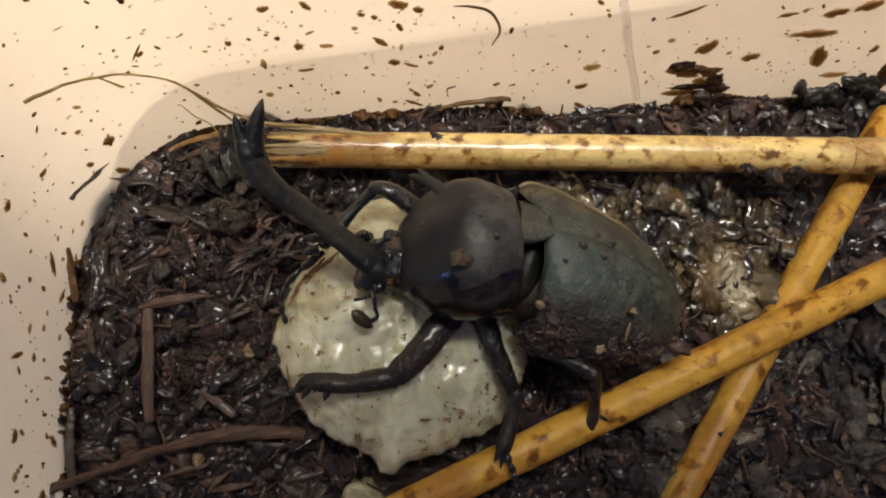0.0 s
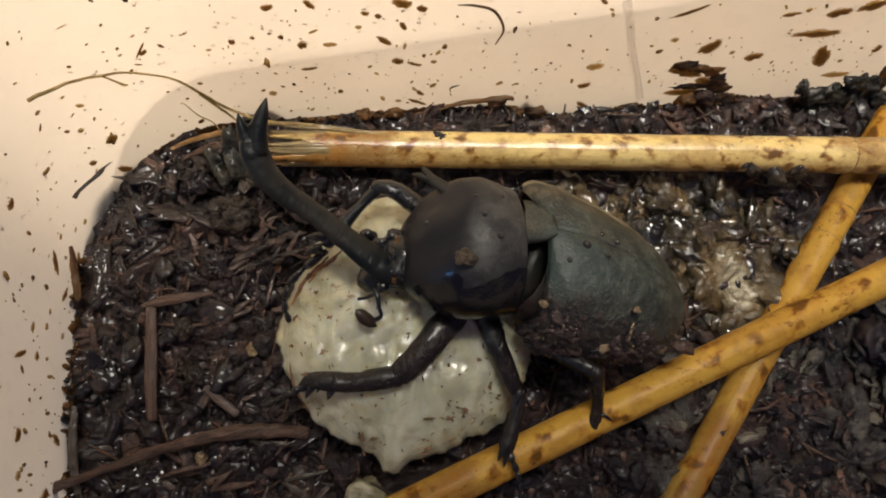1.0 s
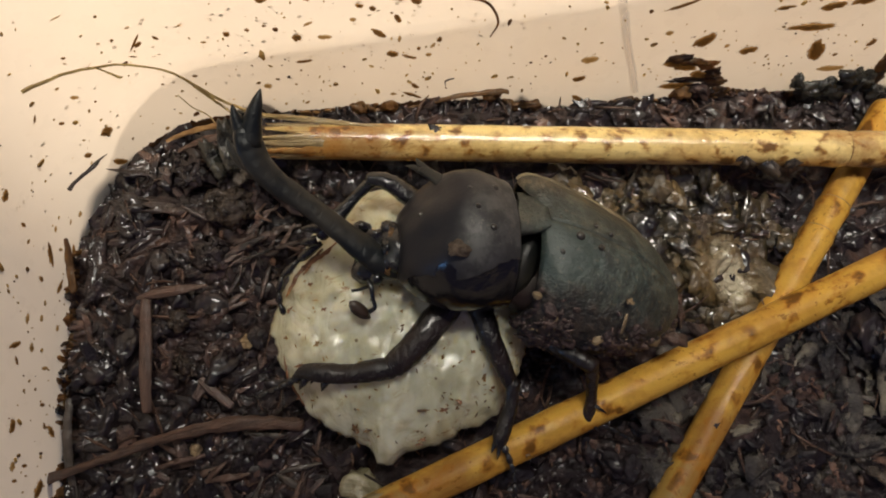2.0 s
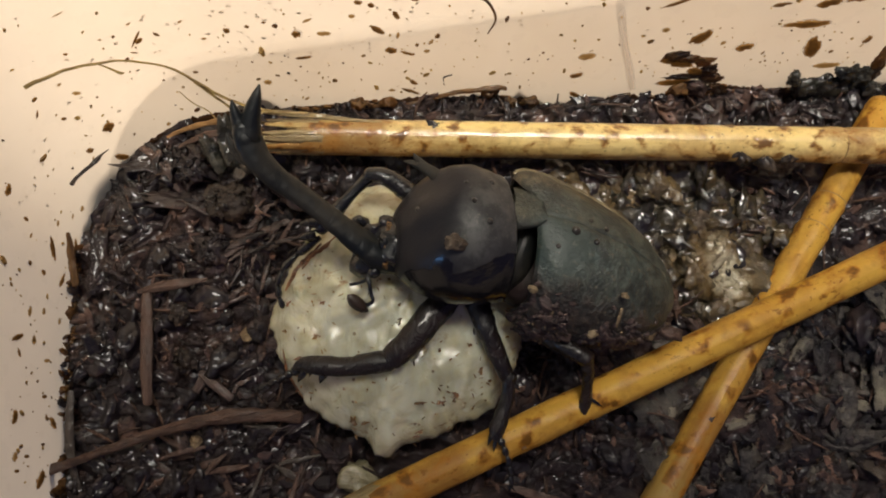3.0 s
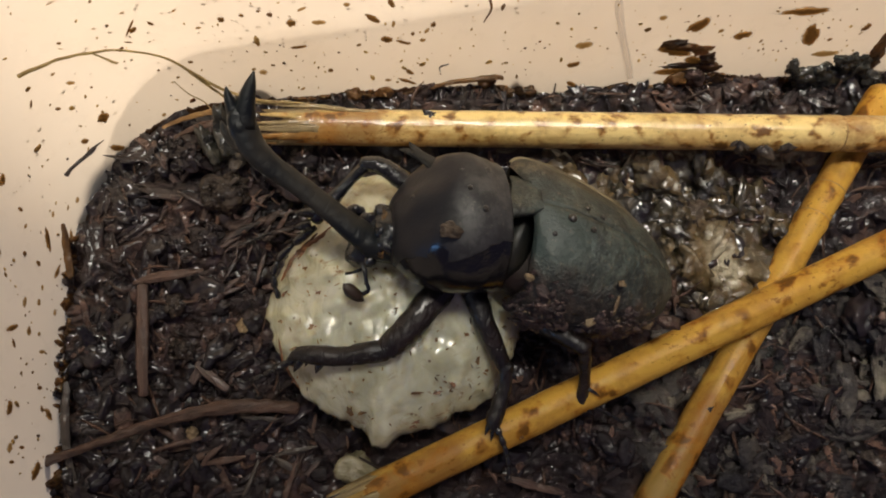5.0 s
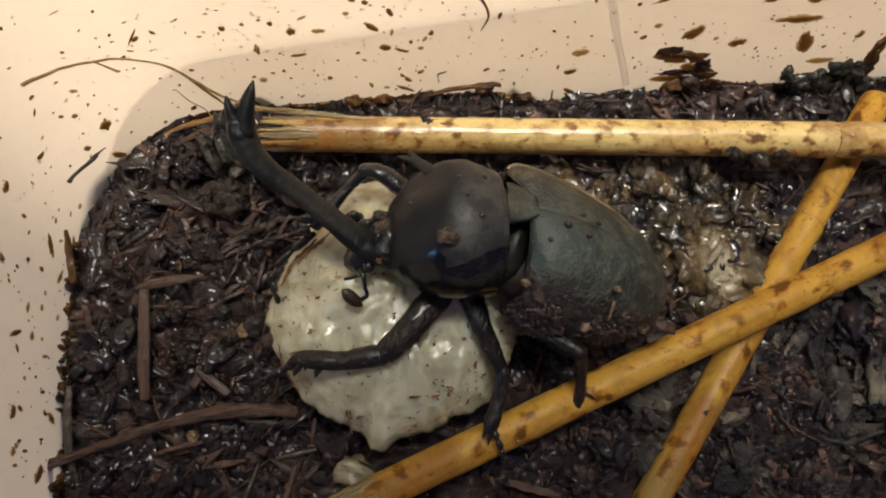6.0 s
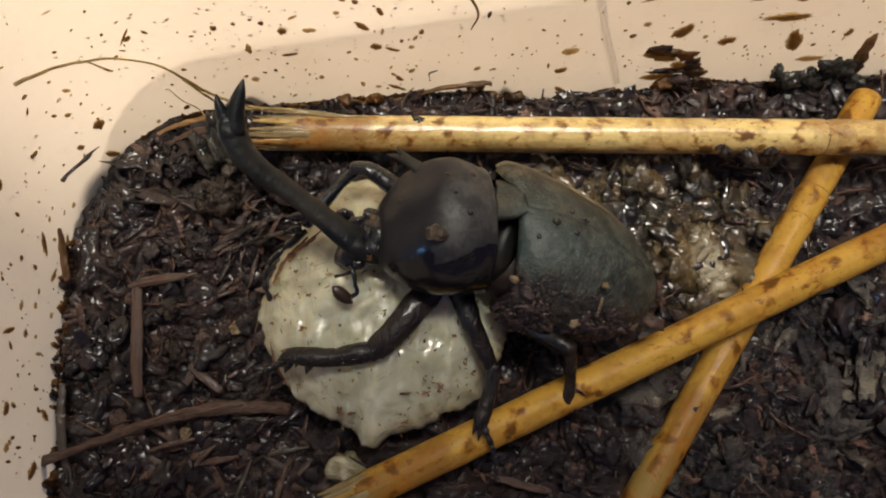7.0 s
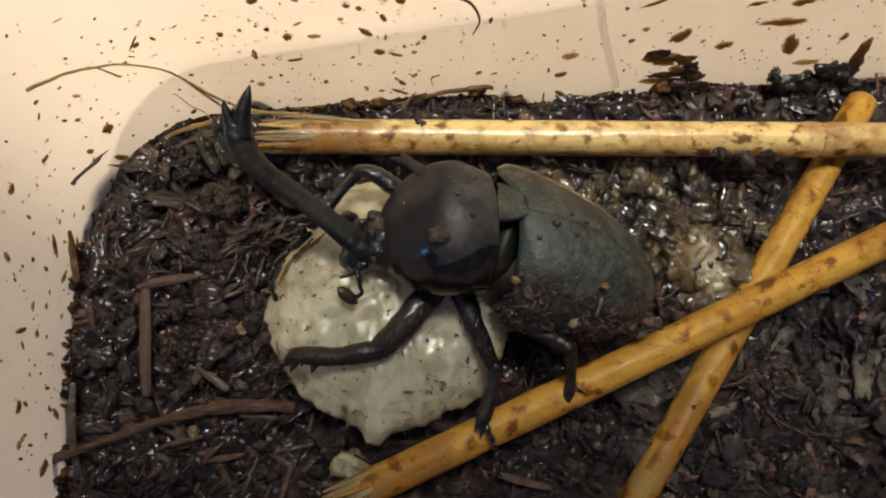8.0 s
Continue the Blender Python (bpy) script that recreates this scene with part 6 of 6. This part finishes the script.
    for k, (x, y, z, d) in enumerate([(55.8, 37.2, 5.0, 5.5), (60.5, 36.8, 4.4, 6.0), (64.5, 37.0, 4.9, 5.0)]):
        build_crumb((x, y, z), d, k + 70, MUD_CLOT, "wet brown clod clinging to the yellow reed", "crumbs on the reeds", 0.6)


def jelly_top(x, y):
    d = Vector((x + 1.0, y - 9.0)).length / 20.5
    p = Vector((x, y, 11.6 - 6.8 * min(1.0, d) ** 3.4))
    return p.z + 1.0 * noise.noise((p.x * 0.13, p.y * 0.13, 1)) + 0.9 * (0.35 - abs(noise.noise((p.x * 0.22, p.y * 0.22, 4)))) + 0.35 * noise.noise((p.x * 0.5, p.y * 0.5, 4))


MUD_CLOT = make_soil("wet_mud_clot", (0.014, 0.010, 0.008), (0.075, 0.052, 0.034), (0.22, 0.16, 0.10), (0.35, 0.6), 0.9)
RUST_CRUMB = make_wood_bits("rusty_crumb", (0.05, 0.018, 0.007), (0.30, 0.12, 0.035), (0.3, 0.6), 0.4)
build_crumbs()


def stick(name, rows, flat, material, label, category, count=14, sides=7, rough=0.3):
    """A stick with its own x along its length."""
    a, b = Vector(rows[0][:3]), Vector(rows[-1][:3])
    m = Matrix.Translation(a) @ (b - a).to_track_quat("X", "Z").to_matrix().to_4x4()
    back = m.inverted()
    ob = solid(name, sweep([(*(back @ Vector(q[:3])), q[3]) for q in rows], count * 2, sides + 3, flat, rough=rough * 1.25, grain=0.6, blunt=True), material, label, category)
    m.translation *= MM
    ob.matrix_world = m
    return ob


stick("twig", [(-53.9, -14.3, 3.0, 0.9), (-50.5, -13.0, 2.6, 0.65), (-45, -11, 2.3, 0.7), (-37, -8.2, 1.9, 0.8), (-28.4, -6.3, 2.0, 1.1), (-21, -6.0, 1.7, 1.1), (-16.6, -6.4, 1.2, 0.95)], 0.75, WOOD, "curved brown twig lying on the humus against the wall", "twig", 40, 12, 0.22)
stick("wood_splinter", [(-42.0, 12.9, 1.4, 0.85), (-41.4, 6, 1.5, 1.0), (-41.0, 0.5, 1.6, 0.95), (-40.5, -4.2, 1.2, 0.8)], 0.4, PINK_WOOD, "straight rose-brown splinter of wood on the humus", "splinter", 18, 5, 0.07)
stick("wood_splinter", [(-43.5, 13.4, 1.2, 0.3), (-40, 14.2, 1.7, 0.85), (-36, 14.9, 1.5, 0.7), (-32.6, 15.6, 1.2, 0.2)], 0.45, PINK_WOOD, "short rose-brown splinter with pointed ends", "splinter", 14, 5, 0.1)
stick("wood_splinter", [(-32.6, 0.6, 0.9, 0.6), (-31.0, -0.8, 1.0, 0.75), (-29.2, -2.2, 1.1, 0.75), (-27.6, -3.4, 1.0, 0.6)], 0.5, PALE_BARK, "blunt grey-brown splinter of wet wood", "splinter", 14, 5, 0.12)
stick("wood_splinter", [(-38.0, -12.6, 0.7, 0.25), (-34.5, -11.6, 1.1, 0.45), (-31.2, -10.9, 1.0, 0.3)], 0.6, PINK_WOOD, "thin brown splinter beside a tan chip", "splinter")
stick("wood_splinter", [(-30.9, -14.9, 0.7, 0.3), (-29.5, -13.4, 1.0, 0.45), (-28.0, -12.0, 0.8, 0.2)], 0.6, PINK_WOOD, "tiny rose-brown splinter on the humus", "splinter")
stick("wood_sliver", [(43.7, 39.4, 1.0, 0.15), (44.3, 36.6, 0.6, 0.32), (45.2, 34.4, -0.4, 0.15)], 0.6, PINK_WOOD, "pale rose sliver standing by the yellow reed", "sliver", 8, 7)
stick("wood_splinter", [(17.0, -17.0, 2.0, 0.5), (21, -18.2, 1.2, 0.7), (25.5, -19.4, 0.4, 0.4)], 0.5, PINK_WOOD, "brown splinter under the split reed", "splinter")


def clod(name, at, radii, seed, material, label, category, pieces=0):
    """A lump; pieces: scraps of leaf wrapped round it."""
    s = Shape()
    rng = random.Random(seed)
    chunk((0, 0, 0), [q * (0.85 if pieces else 1.0) for q in radii], random_turn(rng, 0.2), seed * 2.3, s, 14, 20)
    if not pieces:
        ob = solid(name, s, material, label, category)
        ob.location = Vector(at) * MM
        return ob
    ob = thing(name, label, category, at=Matrix.Translation(Vector(at) * MM))
    part("core", s, material, ob)
    for k in range(pieces):
        a, b = rng.uniform(0, 6.28), rng.uniform(0.05, 1.3)
        n = Vector((math.sin(b) * math.cos(a), math.sin(b) * math.sin(a), math.cos(b)))
        c = Vector((n.x * radii[0], n.y * radii[1], n.z * radii[2])) * 0.8
        turn = n.to_track_quat("Z", "X").to_matrix() @ Euler((rng.gauss(0, 0.25), rng.gauss(0, 0.25), rng.uniform(0, 6.28))).to_matrix()
        l = radii[0] * rng.uniform(0.5, 1.3)
        scrap = Shape()
        leaf_scrap(c, l, l * rng.uniform(0.2, 0.6), turn, rng, scrap, 6, 4)
        part("scrap", scrap, material, ob)
    return ob


clod("wood_chip", (-32.8, -10.0, 0.9), (0.95, 0.9, 0.6), 3, PALE_WOOD, "small tan chip of wood on the humus", "wood chip")
clod("wood_chip", (-25.8, 6.6, 0.5), (1.1, 0.9, 0.6), 5, PALE_WOOD, "small tan chip beside the white jelly", "wood chip")
clod("clod", (-36.8, 10.0, 0.3), (2.0, 1.9, 1.1), 8, BROWN_BITS, "brown crumbly clod on the wet humus", "clod", 18)
clod("clod", (-35.4, 2.8, 0.2), (2.6, 1.5, 1.0), 23, BROWN_BITS, "flat brown clod beside a splinter", "clod", 12)
clod("clod", (-29.5, 28.6, 1.0), (4.2, 3.6, 2.2), 9, BROWN_BITS, "large matted brown clod below the beetle's horn", "clod", 46)
clod("clod", (-36.5, 34.0, 0.6), (3.6, 2.8, 2.2), 14, BITS, "glossy black clod near the tub corner", "clod", 34)
clod("clod", (-32.0, 20.5, 0.4), (2.6, 3.8, 1.8), 15, BITS, "grey wet clod of rotten leaves", "clod", 30)
clod("jelly_crumb", (-7.0, -15.8, 0.6), (3.0, 2.4, 1.5), 11, DULL_JELLY, "small dirty crumb of jelly by the split reed", "jelly")
clod("wood_chip", (50.5, 27.0, -1.2), (1.6, 2.8, 0.9), 16, MUD, "orange-brown chip of wet wood", "wood chip")
clod("wood_chip", (45.5, 12.5, -0.8), (0.7, 2.8, 0.8), 19, WOOD, "upright orange-brown chip behind the beetle", "wood chip")


def on_wall(rows, out):
    made = []
    for s, z, r in rows:
        p, along, rise, inward = wall_frame(s, z)
        q = p + inward * (out + r)
        made.append((q.x, q.y, q.z, r))
    return made


def build_wall_scraps():
    """A grey leaf leaning by the horn, flat straw and a film of bark by the wall."""
    rng = random.Random(5)
    for at, l, w, turn, material, label in (
            ((-29.6, 38.2, 4.6), 8.5, 3.4, (0.3, -0.35, 1.75), SLATE, "grey-blue wet leaf leaning by the frayed reed"),
            ((-32.4, 36.4, 3.2), 7.0, 2.6, (0.2, -0.2, 2.1), SLATE, "grey-blue wet leaf scrap on the humus"),
            ((-27.2, 34.6, 2.4), 6.0, 2.4, (-0.2, 0.2, 1.2), GREY_WOOD, "dull grey leaf scrap under the horn")):
        s = Shape()
        leaf_scrap((0, 0, 0), l, w, Euler(turn).to_matrix(), rng, s, 12, 7)
        ob = solid("leaf", s, material, label, "leaf")
        ob.location = Vector(at) * MM
    stick("straw_strip", [(-40.5, 39.6, 2.2, 0.3), (-36, 41.4, 2.6, 0.5), (-31, 42.1, 3.4, 0.5), (-27, 41.8, 3.8, 0.3)], 0.35, RING, "flat brown straw strip at the soil line", "straw", 16)
    stick("straw_strip", [(-38.5, 38.0, 2.0, 0.25), (-34, 39.6, 3.2, 0.6), (-29.5, 40.2, 3.8, 0.5)], 0.35, WOOD, "dark flat straw strip at the soil line", "straw", 14)
    stick("straw_strip", [(-27.0, 43.8, 4.2, 0.3), (-21, 43.3, 4.5, 0.5), (-14.5, 42.6, 4.9, 0.5), (-9, 42.0, 5.3, 0.3), (-4.5, 41.7, 5.4, 0.05)], 0.3, REED_FIBRE, "pale straw strip peeling from the reed", "straw", 18)
    stick("bark_film", [(-52.4, -2.5, 1.4, 0.5), (-52.2, -8, 1.2, 0.75), (-51.2, -14, 0.8, 0.55), (-49.4, -19.5, 0.4, 0.4)], 0.3, GREY_WOOD, "thin grey strip of bark along the wall", "bark", 18)
    stick("twig_scrap", on_wall([(137.0, 4.9, 0.42), (138.4, 4.3, 0.3), (140.6, 3.5, 0.32), (142.4, 3.1, 0.42), (143.4, 2.8, 0.2), (144.8, 2.3, 0.06)], 0.05), 0.7, BARK, "dark scrap of twig stuck on the tub wall", "twig", 16)
    stick("bark_film", [(-54.6, 22.5, 3.2, 0.35), (-54.3, 18.5, 1.6, 0.7), (-53.8, 14.5, 0.8, 0.55)], 0.35, FLECK, "dark brown bark scrap against the wall", "bark", 12)
    for k in range(16):
        x, y = rng.uniform(-40, 0), rng.uniform(-20, -8)
        l, a = rng.uniform(3, 8), rng.uniform(0, 3.14)
        z = soil_height(x, y) + rng.uniform(0.7, 1.3)
        d = Vector((math.cos(a), math.sin(a), rng.gauss(0, 0.08))) * l / 2
        stick("wood_splinter", [(x - d.x, y - d.y, z - d.z, 0.25), (x, y, z + 0.2, rng.uniform(0.3, 0.6)), (x + d.x, y + d.y, z + d.z, 0.2)], 0.45, rng.choice((PINK_WOOD, WOOD, GREY_WOOD)), "soaked brown splinter on the humus", "splinter", 9, 6, 0.4)
    for k in range(14):
        x, y = rng.uniform(46, 84), rng.uniform(-20, 6)
        l, a = rng.uniform(3, 8), rng.uniform(0, 3.14)
        z = soil_height(x, y) + rng.uniform(0.6, 1.2)
        s = Shape()
        leaf_scrap((0, 0, 0), l, l * rng.uniform(0.3, 0.5), Euler((rng.gauss(0, 0.2), rng.gauss(0, 0.2), a)).to_matrix(), rng, s, 8, 5)
        ob = solid("leaf", s, rng.choice((GREY_WOOD, BROWN_BITS, SLATE)), "grey-brown scrap of rotten leaf on the humus", "leaf")
        ob.location = Vector((x, y, z)) * MM


build_wall_scraps()


def build_fibre_mat():
    """Torn rose-brown fibres matted beside the jelly."""
    rng = random.Random(21)
    s = Shape()
    for k in range(42):
        x, y = rng.gauss(-24, 4.2), rng.gauss(20.0, 4.4)
        l, a = rng.uniform(2.0, 7), rng.gauss(0.6, 0.6)
        z = soil_height(x, y) + rng.uniform(0.3, 1.5)
        d = Vector((math.cos(a), math.sin(a), rng.gauss(0, 0.12))) * l / 2
        w = rng.uniform(0.15, 0.75)
        c = Vector((x, y, z))
        bow = Vector((-d.y, d.x, 0)) * rng.uniform(-0.08, 0.08) + Vector((0, 0, 0.2))
        sweep([(*(c - d), w * 0.4), (*(c + bow), w), (*(c + d), w * 0.3)], 7, 6, 0.25, rough=0.35, shape=s)
    solid("fibre_mat", s, PALE_BARK, "matted rose-brown wood fibres beside the jelly", "fibres", kind="stuff")


build_fibre_mat()


# ---------------------------------------------------------------- fibres and marks on the wall
STRAW = make_wood_bits("pale_straw", (0.20, 0.12, 0.04), (0.62, 0.44, 0.20), (0.35, 0.6), 0.2, 0.7, 0.35)
stick("straw_fibre", on_wall([(144.3, 21.7, 0.32), (148.9, 19.0, 0.22), (152.5, 16.6, 0.2), (155.2, 14.8, 0.19), (158.2, 12.0, 0.18), (160.5, 9.6, 0.2), (163.1, 5.8, 0.28), (166.1, 2.1, 0.28)], 0.2) + [(-24.0, 43.6, 4.6, 0.3), (-16.0, 43.1, 4.5, 0.25), (-9.0, 42.3, 4.0, 0.08)], 0.7, STRAW, "long curved straw fibre arching up the tub wall", "fibre", 44, 8, 0.35)
stick("straw_fibre", on_wall([(162.2, 7.2, 0.2), (164.1, 3.4, 0.26), (165.3, 1.2, 0.2)], 0.4) + [(-26.0, 41.5, 3.4, 0.15)], 0.7, STRAW, "short split of the curved straw fibre", "fibre")
stick("straw_fibre", on_wall([(159.4, 6.1, 0.07), (160.5, 2.6, 0.1), (162.3, -0.2, 0.11)], 0.6) + [(-30.0, 40.0, 4.0, 0.11), (-24.0, 38.6, 4.6, 0.1)], 0.8, STRAW, "hair-thin straw fibre against the wall", "fibre", 16, 6, 0.0)
stick("straw_fibre", on_wall([(152.2, 16.8, 0.12), (153.0, 15.0, 0.16), (153.8, 13.3, 0.24), (154.2, 12.8, 0.08)], 0.2), 0.7, STRAW, "tiny side shoot of the straw fibre", "fibre", 8, 6)
stick("root_hair", on_wall([(203.7, 20.5, 0.08), (206.4, 20.3, 0.2), (209.3, 19.1, 0.26), (211.0, 15.9, 0.28), (210.0, 13.1, 0.14)], 0.05), 0.6, FLECK, "thin brown curl of root stuck on the tub wall", "root", 20, 7, 0.1)
stick("root_hair", on_wall([(203.1, 2.7, 0.1), (203.1, 3.9, 0.16), (204.5, 4.4, 0.1)], 0.05), 0.6, GREY_WOOD, "tiny grey crescent of root on the tub wall", "root", 10, 6, 0.1)
stick("bark_strip", on_wall([(186, -3.0, 0.2), (191, -1.8, 0.3), (197, -1.8, 0.35), (204, 0.2, 0.4), (212, 1.2, 0.6), (214, 1.0, 0.5)], 0.2), 0.5, FLECK, "dark brown strip of bark stuck along the soil line", "bark", 30, 8, 0.35)


# ---------------------------------------------------------------- what stirs: the head nods a hair's breadth as it feeds
def motions():
    rows = []
    for t, a in ((0.0, 0.0), (0.5, 0.35), (1.0, 0.3), (1.5, 0.15), (3.0, 0.1), (3.5, -0.25), (4.0, -0.3), (4.5, -0.3), (6.0, 0.0), (6.5, -0.15), (7.0, -0.1), (7.5, 0.1), (8.0, 0.3)):
        rows.append((t, Matrix.Translation(hinge * MM) @ pose(0, 0, 0, 0, a, 0)))
    walk(head, rows)


motions()
